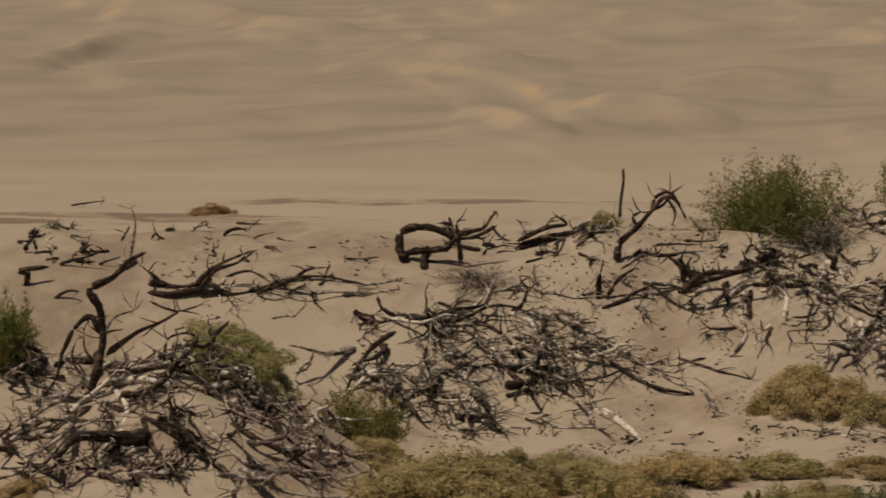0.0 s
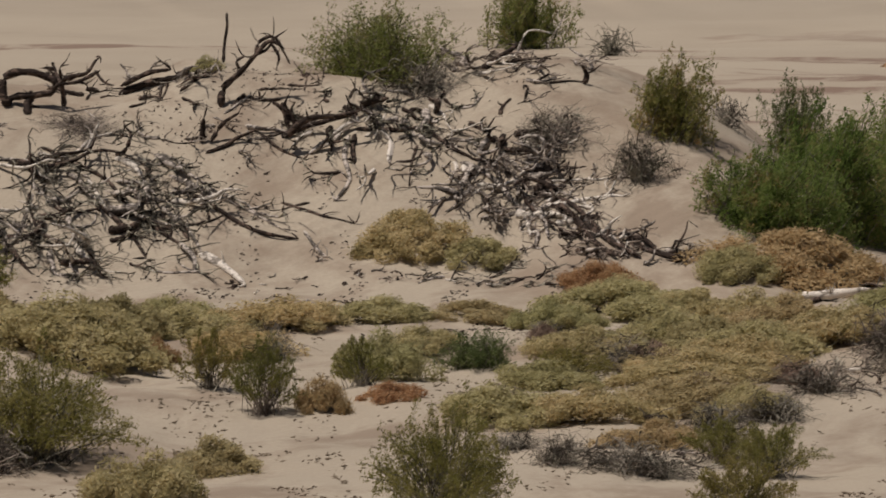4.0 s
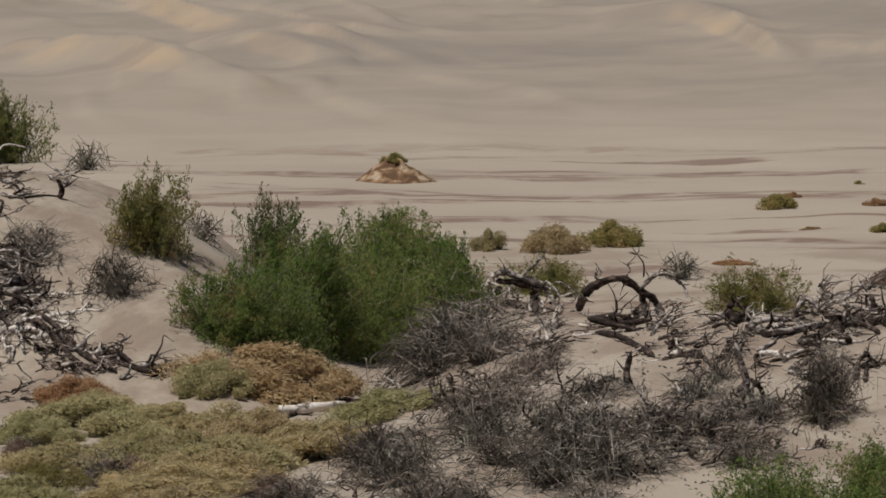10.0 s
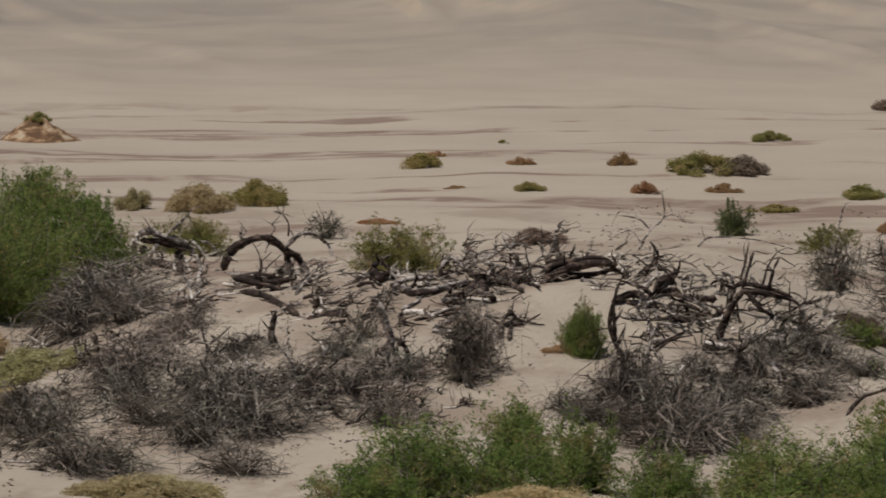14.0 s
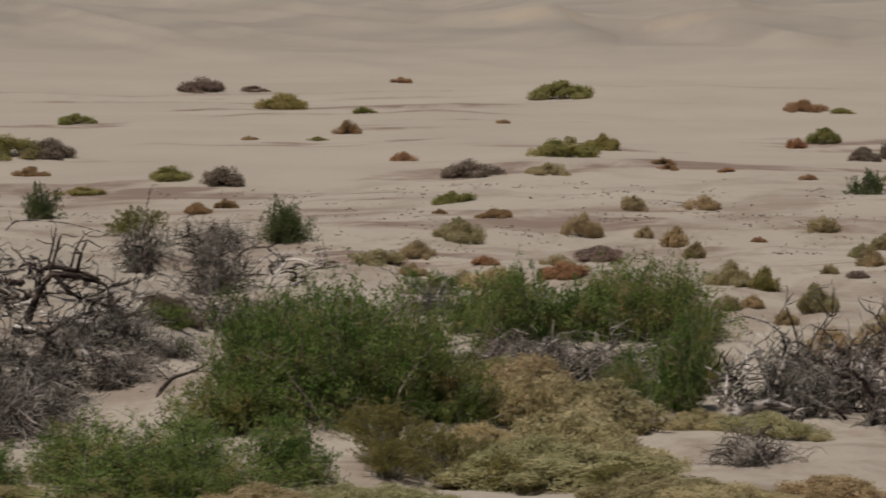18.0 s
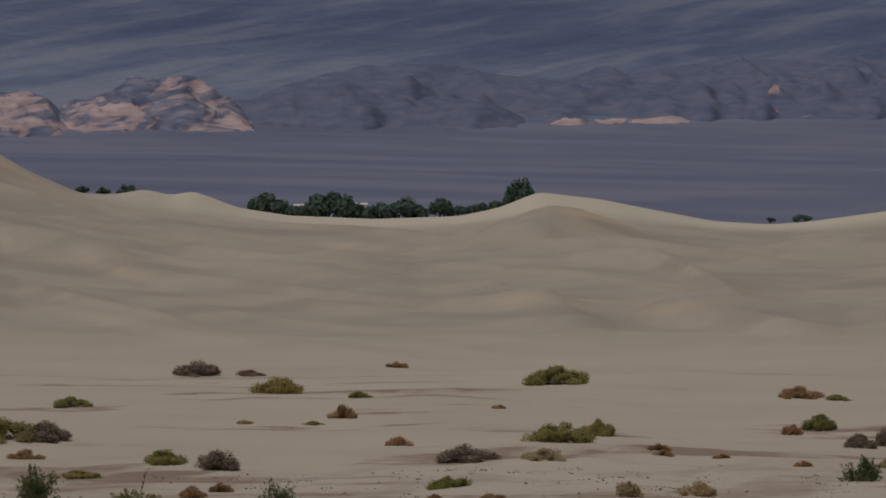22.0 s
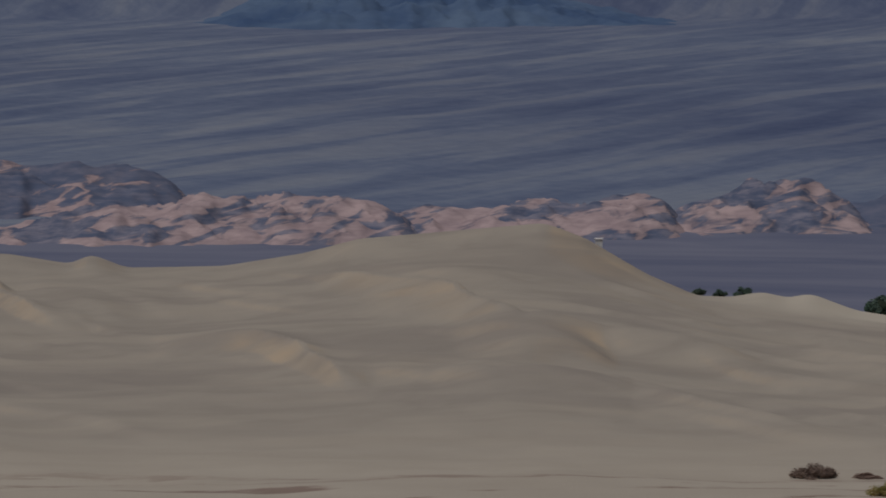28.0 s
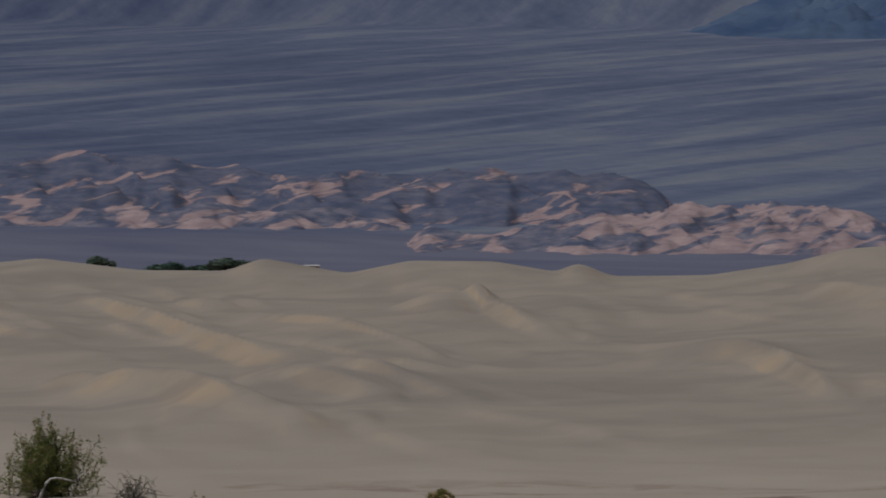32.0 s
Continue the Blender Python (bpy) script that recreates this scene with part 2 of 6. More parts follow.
def spur_run(line):
    """Bearings and distances of a crest, from its sighted elevations on the bare rise of the dunes."""
    bs, ds = line[0::2], []
    for b, e in zip(bs, line[1::2]):
        top = EYE + (np.interp(b, FINE_B, SKY_BROAD) - 14 - LEVEL) / F * CREST
        z = top * ((SPUR_D - 425) / (CREST - 425)) ** 1.5 + 1.5
        ds.append(float(np.interp(e, LEVEL + (z - EYE) / SPUR_D * F, SPUR_D)))
    return bs, ds


RUNS = [(h, *spur_run(line)) for h, line in SPURS_WEST + SPURS_EAST]


def soft_line(b, points, span):
    """A smooth line through pairs of bearing and height."""
    xs, ys = points[0::2], points[1::2]
    total = 0.0
    for o, w in ((-1.0, 0.12), (-0.5, 0.24), (0.0, 0.28), (0.5, 0.24), (1.0, 0.12)):
        total = total + w * np.interp(b + o * span, xs, ys)
    return total


def ground_z(b, d):
    """Height of the sand at bearing b and distance d."""
    b, d = np.broadcast_arrays(np.asarray(b, float), np.asarray(d, float))
    th = (b - MID) / F
    x, y = d * np.sin(th), d * np.cos(th)
    z = 13.6 * np.clip(1 - d / 110, 0, 1) ** 1.6
    # the long hummock ridge with the dead wood
    h = soft_line(b, [-1100, 6.2, -400, 6.2, 100, 5.9, 314, 6.5, 600, 6.1, 880, 7.0, 1000, 6.5, 1200, 5.2, 1290, 3.6, 1400, 1.3, 1560, 0], 80)
    toe = np.interp(b, [800, 1250], [196, 186])
    near = np.where(d < 215, ease(d, toe, 215), 1 - ease(d, 216, 250)) * (b < 1600) * (b > -3000)
    z = z + h * near * (1 + 0.09 * fbm(x / 7, y / 7, 3, 5))
    # the hummock in front of it
    z = z + 4.1 * np.exp(-((b + 480) / 350) ** 2 - ((d - 177) / 9.5) ** 2) * (1 + 0.15 * fbm(x / 3, y / 3, 2, 6))
    # the low hummock with the arching trunks
    h = soft_line(b, [1450, 0, 1760, 2.4, 2000, 3.0, 2300, 3.3, 2700, 3.5, 2950, 2.3, 3250, 0], 110)
    z = z + h * np.where(d < 197, ease(d, 158, 197), 1 - ease(d, 198, 226)) * (1 + 0.12 * fbm(x / 6, y / 6, 3, 7))
    z = z + 1.6 * np.exp(-((b - 3350) / 300) ** 2 - ((d - 173) / 8.0) ** 2)
    # drifts and small relief
    z = z + (0.13 * fbm(x / 2.3, y / 3.0, 3, 2) + 0.22 * fbm(x / 7, y / 9, 2, 3)) * (1 - ease(d, 230, 300)) * ease(d, 90, 130)
    z = z + (0.40 * fbm(x / 26, y / 22, 3, 9) + 0.10 * fbm(x / 5, y / 9, 2, 10)) * ease(d, 215, 270) * (1 - ease(d, 420, 520))
    if d.max() < 425:
        return z
    # the dune field
    s = np.clip((d - 425) / (CREST - 425), 0, 1)
    fine, broad = np.interp(b, FINE_B, SKY_FINE), np.interp(b, FINE_B, SKY_BROAD)
    part = ease(d, 930, 992)
    top = EYE + (fine * part + (broad - 14) * (1 - part) - LEVEL) / F * CREST
    up = top * s ** 1.5
    wx, wy = x + 6 * smooth_noise(x / 40, y / 160, 31), y + 46 * smooth_noise(x / 36, y / 150, 32) + 9 * smooth_noise(x / 11, y / 60, 35)
    rough = 0.5 * fbm(x / 34, y / 120, 2, 36)
    # slip faces in broken rows, their crests running obliquely away
    for wave, slant, high, seed in ((92.0, 2.6, 1.15, 33), (58.0, 4.2, 0.6, 38), (37.0, 1.8, 0.38, 48), (110.0, -4.6, 0.30, 52), (64.0, -3.4, 0.22, 58)):
        u = (wy + abs(slant) * wx) / wave
        row, at = np.floor(u), u % 1.0 if slant > 0 else 1 - u % 1.0
        step = np.where(at < 0.17, ease(at, 0.0, 0.17), (1 - np.clip((at - 0.17) / 0.83, 0, 1)) ** 1.4)
        patch = np.clip(0.10 + 1.35 * smooth_noise(x / 17 + 0.37 * row, y / (1.6 * wave) + 5.3 * row, seed), 0, 1) ** 1.3
        rough = rough + high * step * patch
    up = up + (rough - 0.35) * np.clip(s * 5, 0, 1) * (1 - ease(s, 0.82, 0.96))
    for b0, e0, half, d0, lean in NEAR_DUNES:
        high = EYE + (e0 - LEVEL) / F * d0
        q = (b - b0) / half
        line = d0 + lean * (b - b0) * 0.5 + 8 * smooth_noise(b / 130, 0 * b, 41)
        side = np.where(d < line, np.clip(1 - (line - d) / 170, 0, 1) ** 1.4, np.clip(1 - (d - line) / 45, 0, 1))
        up = np.maximum(up, (high + 0.5 * fbm(x / 20, y / 60, 2, 44)) * np.exp(-np.abs(q) ** 1.7) * side)
    for high, bs, ds in RUNS:
        span = bs[-1] - bs[0]
        q = np.clip((b - bs[0] + 60) / (span + 120), 0, 1)
        inside = (q > 0) & (q < 1)
        if not inside.any():
            continue
        line = soft_line(b, [v for pair in zip(bs, ds) for v in pair], 50) + 7 * smooth_noise(b / 120, 0 * b, 47)
        side = np.where(d < line, np.clip(1 - (line - d) / 24, 0, 1) ** 1.1, np.clip(1 - (d - line) / 80, 0, 1) ** 1.6)
        if high < 0:
            side = np.where(d < line, np.clip(1 - (line - d) / 90, 0, 1) ** 1.5, np.clip(1 - (d - line) / 26, 0, 1))
        up = up + 0.88 * abs(high) * np.sin(q * math.pi) ** 0.8 * side * inside
    z = z + up * (1 - ease(d, CREST, 1130))
    return z


# the near ground on a fine lattice, to set things down quickly
NEAR_B0, NEAR_D0, NEAR_STEP_B, NEAR_STEP_D = -1100.0, 110.0, 4.0, 0.25
NEAR_B, NEAR_D = np.arange(NEAR_B0, 4800, NEAR_STEP_B), np.arange(NEAR_D0, 300, NEAR_STEP_D)
NEAR_Z = ground_z(NEAR_B[:, None], NEAR_D[None, :])
FAR_D = np.arange(300, 1130, 0.8)


def ground_at(b, d):
    u, v = (b - NEAR_B0) / NEAR_STEP_B, (d - NEAR_D0) / NEAR_STEP_D
    if 0 <= u < len(NEAR_B) - 1 and 0 <= v < len(NEAR_D) - 1:
        i, j = int(u), int(v)
        u, v = u - i, v - j
        return float((NEAR_Z[i, j] * (1 - u) + NEAR_Z[i + 1, j] * u) * (1 - v) + (NEAR_Z[i, j + 1] * (1 - u) + NEAR_Z[i + 1, j + 1] * u) * v)
    return float(ground_z(b, d))


def point(b, d, z=None):
    th = (b - MID) / F
    return Vector((d * math.sin(th), d * math.cos(th), ground_at(b, d) if z is None else z))


def sighted(b, e):
    """Distance and place where the line of sight at bearing b and elevation e meets the sand."""
    i = min(max(int(round((b - NEAR_B0) / NEAR_STEP_B)), 0), len(NEAR_B) - 1)
    hit = np.nonzero(EYE + (e - LEVEL) / F * NEAR_D <= NEAR_Z[i])[0]
    if len(hit):
        d = float(NEAR_D[hit[0]])
    else:
        hit = np.nonzero(EYE + (e - LEVEL) / F * FAR_D <= ground_z(np.full_like(FAR_D, b), FAR_D))[0]
        d = float(FAR_D[hit[0]] if len(hit) else FAR_D[-1])
    return d, point(b, d)


def sheet(name, bearings, ranges, height, mat, **tags):
    B, D = np.meshgrid(bearings, ranges)
    Z = height(B, D)
    th = (B - MID) / F
    co = np.stack([D * np.sin(th), D * np.cos(th), Z], -1).reshape(-1, 3)
    n, k = len(bearings), len(ranges)
    i = (np.arange(k - 1)[:, None] * n + np.arange(n - 1)[None, :]).reshape(-1)
    quads = np.stack([i, i + 1, i + n + 1, i + n], -1)
    me = bpy.data.meshes.new(name)
    me.vertices.add(len(co))
    me.vertices.foreach_set("co", co.reshape(-1))
    me.loops.add(quads.size)
    me.loops.foreach_set("vertex_index", quads.reshape(-1).astype(np.int32))
    me.polygons.add(len(quads))
    me.polygons.foreach_set("loop_start", np.arange(0, quads.size, 4, dtype=np.int32))
    me.update(calc_edges=True)
    me.polygons.foreach_set("use_smooth", np.ones(len(quads), bool))
    me.materials.append(mat)
    return tagged(new(name, me), **tags)


ROUND = np.concatenate([np.arange(-34300, -1000, 900), np.arange(-1000, 4700, 12.0), np.arange(4700, 36100, 900), [36140]])
RANGES = np.concatenate([[0.002, 2.0], np.arange(6, 110, 8), np.arange(110, 160, 0.9), np.arange(160, 225, 0.5), np.arange(225, 262, 0.9), np.arange(262, 430, 2.0),
                         np.arange(430, 1010, 3.2), np.arange(1010, 1200, 12.0)])
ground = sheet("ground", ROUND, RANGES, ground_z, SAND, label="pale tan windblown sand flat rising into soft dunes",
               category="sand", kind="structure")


def fan_z(b, d):
    th = (b - MID) / F
    x, y = d * np.sin(th), d * np.cos(th)
    z = np.interp(d, [1100, 1200, 2100, 2350, 2500, 4560, 4760, 4990], [-6, 1.5, 16.5, 24.6, 31, 184, 270, 520])
    z = z + 1.2 * fbm(x / 160, y / 260, 4, 50) * ease(d, 1300, 1700)
    z = z + 45 * np.abs(fbm(x / 260, y / 200, 4, 55)) * ease(d, 4560, 4760)
    return z


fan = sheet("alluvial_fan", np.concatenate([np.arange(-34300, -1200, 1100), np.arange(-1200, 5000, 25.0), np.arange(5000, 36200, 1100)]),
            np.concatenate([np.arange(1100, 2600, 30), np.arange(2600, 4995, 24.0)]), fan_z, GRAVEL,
            label="distant dark gravel fan with faint bands and painted blue haze", category="mountain slope", kind="structure")


# ---- badland hills at the foot of the fan ----
def badland_material(name, share, flecks=0.26):
    m, nt, b = material(name, 0.95)
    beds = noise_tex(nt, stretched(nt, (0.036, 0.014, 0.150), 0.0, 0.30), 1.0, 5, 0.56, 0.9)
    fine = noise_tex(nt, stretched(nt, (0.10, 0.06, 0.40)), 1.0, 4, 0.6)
    # dark beds borrow the fan's blue, haze mixed into their colour
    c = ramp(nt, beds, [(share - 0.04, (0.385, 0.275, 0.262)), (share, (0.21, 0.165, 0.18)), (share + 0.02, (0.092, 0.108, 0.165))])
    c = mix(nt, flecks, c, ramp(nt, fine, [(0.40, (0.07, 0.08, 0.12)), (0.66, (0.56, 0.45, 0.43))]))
    nt.links.new(c, b.inputs["Base Color"])
    return m


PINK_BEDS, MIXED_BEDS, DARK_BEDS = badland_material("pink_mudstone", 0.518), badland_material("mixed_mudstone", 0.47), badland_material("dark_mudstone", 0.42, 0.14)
HAZED_BEDS = badland_material("hazed_mudstone", 0.30, 0.09)


def hill(name, line, foot, crest, mat, seed, label, gully=60.0, cut=0.5, octaves=3):
    """Eroded hill: sighted bearings and elevations along its crest, distance of its foot and of its crest."""
    b0, b1 = line[0], line[-2]

    def height(b, d):
        th = (b - MID) / F
        toe = foot + 22 * smooth_noise(b / 90, 0 * b, seed) + 14 * smooth_noise(b / 33, 0 * b, seed + 3)
        top = crest + 16 * smooth_noise(b / 70, 0 * b, seed + 5)
        low = fan_z(b, d)
        rim = EYE + (soft_line(b, line, 14) + 3.5 * fbm(b / 60, 0 * b, 2, seed + 9) - LEVEL) / F * crest
        s = np.clip((d - toe) / (top - toe), 0, 1)
        furrow = 1 - np.abs(fbm((b + 1.25 * (d - foot)) / (1.5 * gully), d / 46, octaves, seed, 0.5))
        furrow = np.clip(furrow, 0, 1) ** 1.6
        rise = s ** 0.75 * (1 - cut * (1 - furrow) * (1 - 0.55 * s)) + 0.12 * np.sin(s * math.pi) * fbm(b / 48, d / 17, 2, seed + 13)
        back = 1 - ease(d, top, top + 70)
        ends = ease(np.minimum(b - b0, b1 - b), 0, 75)
        return low - 2.5 + (np.maximum(rim - low, 0) + 2.5) * rise * back * ends
    return sheet(name, np.arange(b0, b1 + 1, 4.0), np.arange(foot - 40, crest + 96, 5.5), height, mat, label=label, category="hill", group="badland hills below the fan")


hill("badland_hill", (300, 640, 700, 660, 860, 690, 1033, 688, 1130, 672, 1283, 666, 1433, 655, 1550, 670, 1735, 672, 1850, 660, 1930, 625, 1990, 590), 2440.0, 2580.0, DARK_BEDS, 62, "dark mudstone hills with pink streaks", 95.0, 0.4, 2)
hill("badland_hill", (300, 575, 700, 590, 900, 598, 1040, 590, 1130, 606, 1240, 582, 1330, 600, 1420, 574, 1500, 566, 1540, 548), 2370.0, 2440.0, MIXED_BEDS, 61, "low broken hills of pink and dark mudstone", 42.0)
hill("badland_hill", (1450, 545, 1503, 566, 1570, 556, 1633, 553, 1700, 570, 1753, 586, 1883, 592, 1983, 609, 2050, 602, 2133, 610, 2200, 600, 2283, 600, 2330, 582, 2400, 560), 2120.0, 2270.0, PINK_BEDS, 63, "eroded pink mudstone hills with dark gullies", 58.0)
hill("badland_hill", (2230, 560, 2330, 580, 2380, 588, 2450, 584, 2570, 601, 2640, 596, 2720, 609, 2780, 602, 2820, 585, 2870, 545), 2190.0, 2310.0, PINK_BEDS, 64, "eroded pink mudstone ridge with grey gullies", 52.0)
hill("badland_hill", (2750, 545, 2850, 598, 2900, 610, 2950, 638, 2990, 640, 3030, 639, 3080, 622, 3130, 590, 3200, 550), 2240.0, 2360.0, MIXED_BEDS, 65, "peaked mudstone hill with pink faces and dark flanks", 62.0)
hill("badland_hill", (3060, 560, 3130, 590, 3230, 616, 3300, 622, 3380, 606, 3470, 596, 3600, 580, 3680, 552), 2290.0, 2400.0, HAZED_BEDS, 66, "low dark grey eroded hill with smooth flanks", 90.0, 0.5, 3)
hill("badland_hill", (3120, 590, 3260, 634, 3350, 648, 3450, 660, 3560, 652, 3690, 640, 3830, 656, 3937, 675, 4200, 670, 4500, 650), 2400.0, 2560.0, HAZED_BEDS, 67, "broad dark grey eroded hill with smooth flanks", 110.0, 0.5, 3)
hill("badland_scarp", (3640, 548, 3700, 558, 3790, 556, 3880, 559, 3990, 550), 2350.0, 2375.0, PINK_BEDS, 68, "thin tan scarp along the foot of the fan", 30.0)
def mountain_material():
    m, nt, b = material("hazed_rock", 0.95)
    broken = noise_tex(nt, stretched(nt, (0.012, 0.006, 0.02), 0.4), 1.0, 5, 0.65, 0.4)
    # the far rock gets its haze as a blue base colour
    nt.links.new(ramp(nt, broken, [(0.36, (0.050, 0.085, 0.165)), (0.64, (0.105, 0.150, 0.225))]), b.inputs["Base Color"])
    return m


tagged(hill("mountain_spur", (1880, 880, 1990, 908, 2100, 960, 2300, 1010, 2480, 985, 2600, 940, 2700, 930, 2900, 880), 4400.0, 4700.0, mountain_material(), 69, "rugged foot of the far mountains in painted blue haze", 60.0, 0.5, 4), category="mountain slope", kind="structure")


# ---- kit for plants and dead wood ----
def plant_material(name, stops, rough=0.85, spread=1.5, through_leaf=0.0):
    m, nt, b = material(name, rough)
    g = nt.nodes.new("ShaderNodeNewGeometry")
    o = nt.nodes.new("ShaderNodeObjectInfo")
    patch = noise_tex(nt, stretched(nt, (1, 1, 1)), spread, 3)
    add = nt.nodes.new("ShaderNodeMath")
    add.operation = "MULTIPLY_ADD"
    add.inputs[1].default_value = 0.17
    nt.links.new(g.outputs["Random Per Island"], add.inputs[0])
    nt.links.new(product(nt, patch, 0.94), add.inputs[2])
    c = ramp(nt, add.outputs[0], stops)
    tint = ramp(nt, o.outputs["Random"], [(0.0, (0.80, 0.86, 0.76)), (0.35, (0.95, 0.98, 0.92)), (0.7, (1.02, 0.98, 0.95)), (1.0, (1.10, 1.01, 0.96))])
    c = mix(nt, 1.0, c, tint, "MULTIPLY")
    nt.links.new(c, b.inputs["Base Color"])
    b.inputs["Specular IOR Level"].default_value = 0.1
    if through_leaf:
        glow = nt.nodes.new("ShaderNodeBsdfTranslucent")
        nt.links.new(c, glow.inputs[0])
        both = nt.nodes.new("ShaderNodeMixShader")
        both.inputs[0].default_value = through_leaf
        nt.links.new(b.outputs[0], both.inputs[1])
        nt.links.new(glow.outputs[0], both.inputs[2])
        nt.links.new(both.outputs[0], nt.nodes["Material Output"].inputs["Surface"])
    return m


def wood_material(name, dark, light, cut=0.5):
    m, nt, b = material(name, 0.85)
    coarse = noise_tex(nt, stretched(nt, (1, 0.7, 1.8)), 3.0, 4, 0.7)
    fine = noise_tex(nt, stretched(nt, (3, 3, 9)), 6.0, 5, 0.65)
    c = ramp(nt, coarse, [(cut - 0.035, dark), (cut + 0.035, light)])
    c = mix(nt, 0.25, c, ramp(nt, fine, [(0.35, tuple(v * 0.35 for v in dark)), (0.65, tuple(min(1, v * 1.35) for v in light))]))
    nt.links.new(c, b.inputs["Base Color"])
    bump(nt, b, fine, 0.6, 0.03)
    return m


GREEN = plant_material("green_leaf", [(0.25, (0.080, 0.128, 0.036)), (0.46, (0.170, 0.245, 0.068)), (0.62, (0.265, 0.315, 0.110)), (0.76, (0.38, 0.27, 0.13))], through_leaf=0.55)
SAGE = plant_material("sage_leaf", [(0.25, (0.100, 0.120, 0.036)), (0.46, (0.215, 0.235, 0.075)), (0.62, (0.32, 0.315, 0.125)), (0.76, (0.40, 0.28, 0.14))], through_leaf=0.55)
OLIVE = plant_material("olive_leaf", [(0.15, (0.105, 0.105, 0.030)), (0.5, (0.225, 0.215, 0.070)), (0.85, (0.38, 0.32, 0.14))], through_leaf=0.5)
MOSS = plant_material("moss_leaf", [(0.2, (0.150, 0.145, 0.048)), (0.5, (0.315, 0.295, 0.105)), (0.72, (0.46, 0.38, 0.18)), (0.85, (0.48, 0.31, 0.16))], through_leaf=0.5)
DEEP = plant_material("deep_green_leaf", [(0.15, (0.060, 0.080, 0.030)), (0.5, (0.115, 0.150, 0.060)), (0.85, (0.20, 0.205, 0.09))], through_leaf=0.45)
STRAW = plant_material("straw_leaf", [(0.25, (0.195, 0.175, 0.088)), (0.44, (0.415, 0.362, 0.195)), (0.60, (0.585, 0.510, 0.305)), (0.80, (0.64, 0.555, 0.36))], 0.9, through_leaf=0.5)
RUST = plant_material("rust_leaf", [(0.15, (0.23, 0.125, 0.065)), (0.5, (0.43, 0.26, 0.145)), (0.85, (0.58, 0.41, 0.25))], through_leaf=0.5)
GOLD = plant_material("golden_leaf", [(0.2, (0.205, 0.158, 0.080)), (0.45, (0.415, 0.335, 0.190)), (0.65, (0.56, 0.46, 0.285)), (0.82, (0.60, 0.51, 0.35))], 0.9, through_leaf=0.5)
DUN = plant_material("dun_leaf", [(0.15, (0.125, 0.085, 0.068)), (0.5, (0.265, 0.195, 0.158)), (0.85, (0.42, 0.33, 0.27))], through_leaf=0.4)
TWIG = plant_material("grey_twig", [(0.25, (0.022, 0.017, 0.014)), (0.5, (0.100, 0.084, 0.072)), (0.76, (0.46, 0.41, 0.36))])
WOOD = wood_material("weathered_wood", (0.016, 0.011, 0.009), (0.58, 0.51, 0.45), 0.52)
WOOD_DARK = wood_material("dark_weathered_wood", (0.009, 0.006, 0.005), (0.145, 0.102, 0.080), 0.55)
WOOD_PALE = wood_material("bleached_wood", (0.16, 0.125, 0.10), (0.80, 0.72, 0.64), 0.45)


def mesh_from(name, co, faces, mat, smooth=False):
    """A mesh from arrays: corners and faces of one size."""
    co, faces = np.asarray(co, float), np.asarray(faces, np.int32)
    k = faces.shape[1]
    me = bpy.data.meshes.new(name)
    me.vertices.add(len(co))
    me.vertices.foreach_set("co", co.reshape(-1))
    me.loops.add(faces.size)
    me.loops.foreach_set("vertex_index", faces.reshape(-1))
    me.polygons.add(len(faces))
    me.polygons.foreach_set("loop_start", np.arange(0, faces.size, k, dtype=np.int32))
    me.update(calc_edges=True)
    me.polygons.foreach_set("use_smooth", np.full(len(faces), smooth))
    me.materials.append(mat)
    return me


def leaves(rng, at, size, long=1.8, up=0.3, out=None):
    """Little three-cornered leaves round the given places, turned at random."""
    n = len(at)
    a = rng.normal(size=(n, 3))
    a[:, 2] += up
    a /= np.linalg.norm(a, axis=1)[:, None]
    c = np.cross(a, rng.normal(size=(n, 3)))
    c /= np.linalg.norm(c, axis=1)[:, None]
    if out is not None:
        face = out + rng.normal(size=(n, 3)) * 0.42
        face /= np.linalg.norm(face, axis=1)[:, None]
        a = np.cross(face, c)
        a /= np.linalg.norm(a, axis=1)[:, None]
        c = np.cross(face, a)
    s = size * rng.uniform(0.6, 1.35, (n, 1))
    a, c = a * s * long * 0.5, c * s * 0.5
    co = np.stack([at - a - c, at - a + c, at + a], 1).reshape(-1, 3)
    return co, np.arange(3 * n).reshape(n, 3)


def tubes(paths, radii, sides=3, rng=None):
    """Tapered round rods along many paths of one length: paths (n, k, 3), radii (n, k)."""
    paths, radii = np.asarray(paths, float), np.asarray(radii, float)
    n, k, _ = paths.shape
    t = np.gradient(paths, axis=1)
    t /= np.maximum(np.linalg.norm(t, axis=2), 1e-9)[..., None]
    ref = np.where(np.abs(t[..., 2:3]) > 0.85, np.array([1.0, 0, 0]), np.array([0, 0, 1.0]))
    u = np.cross(t, ref)
    u /= np.maximum(np.linalg.norm(u, axis=2), 1e-9)[..., None]
    v = np.cross(t, u)
    ang = np.arange(sides) * 2 * math.pi / sides
    r = radii[..., None]
    if rng is not None:
        r = r * rng.uniform(0.75, 1.25, (n, k, sides))
    else:
        r = np.broadcast_to(r, (n, k, sides))
    ring = (paths[:, :, None, :] + r[..., None] * (np.cos(ang)[:, None] * u[:, :, None, :] + np.sin(ang)[:, None] * v[:, :, None, :]))
    co = ring.reshape(-1, 3)
    base = (np.arange(n)[:, None, None] * k + np.arange(k - 1)[None, :, None]) * sides
    j = np.arange(sides)[None, None, :]
    j2 = (j + 1) % sides
    f = np.stack([base + j, base + j2, base + sides + j2, base + sides + j], -1).reshape(-1, 4)
    return co, f


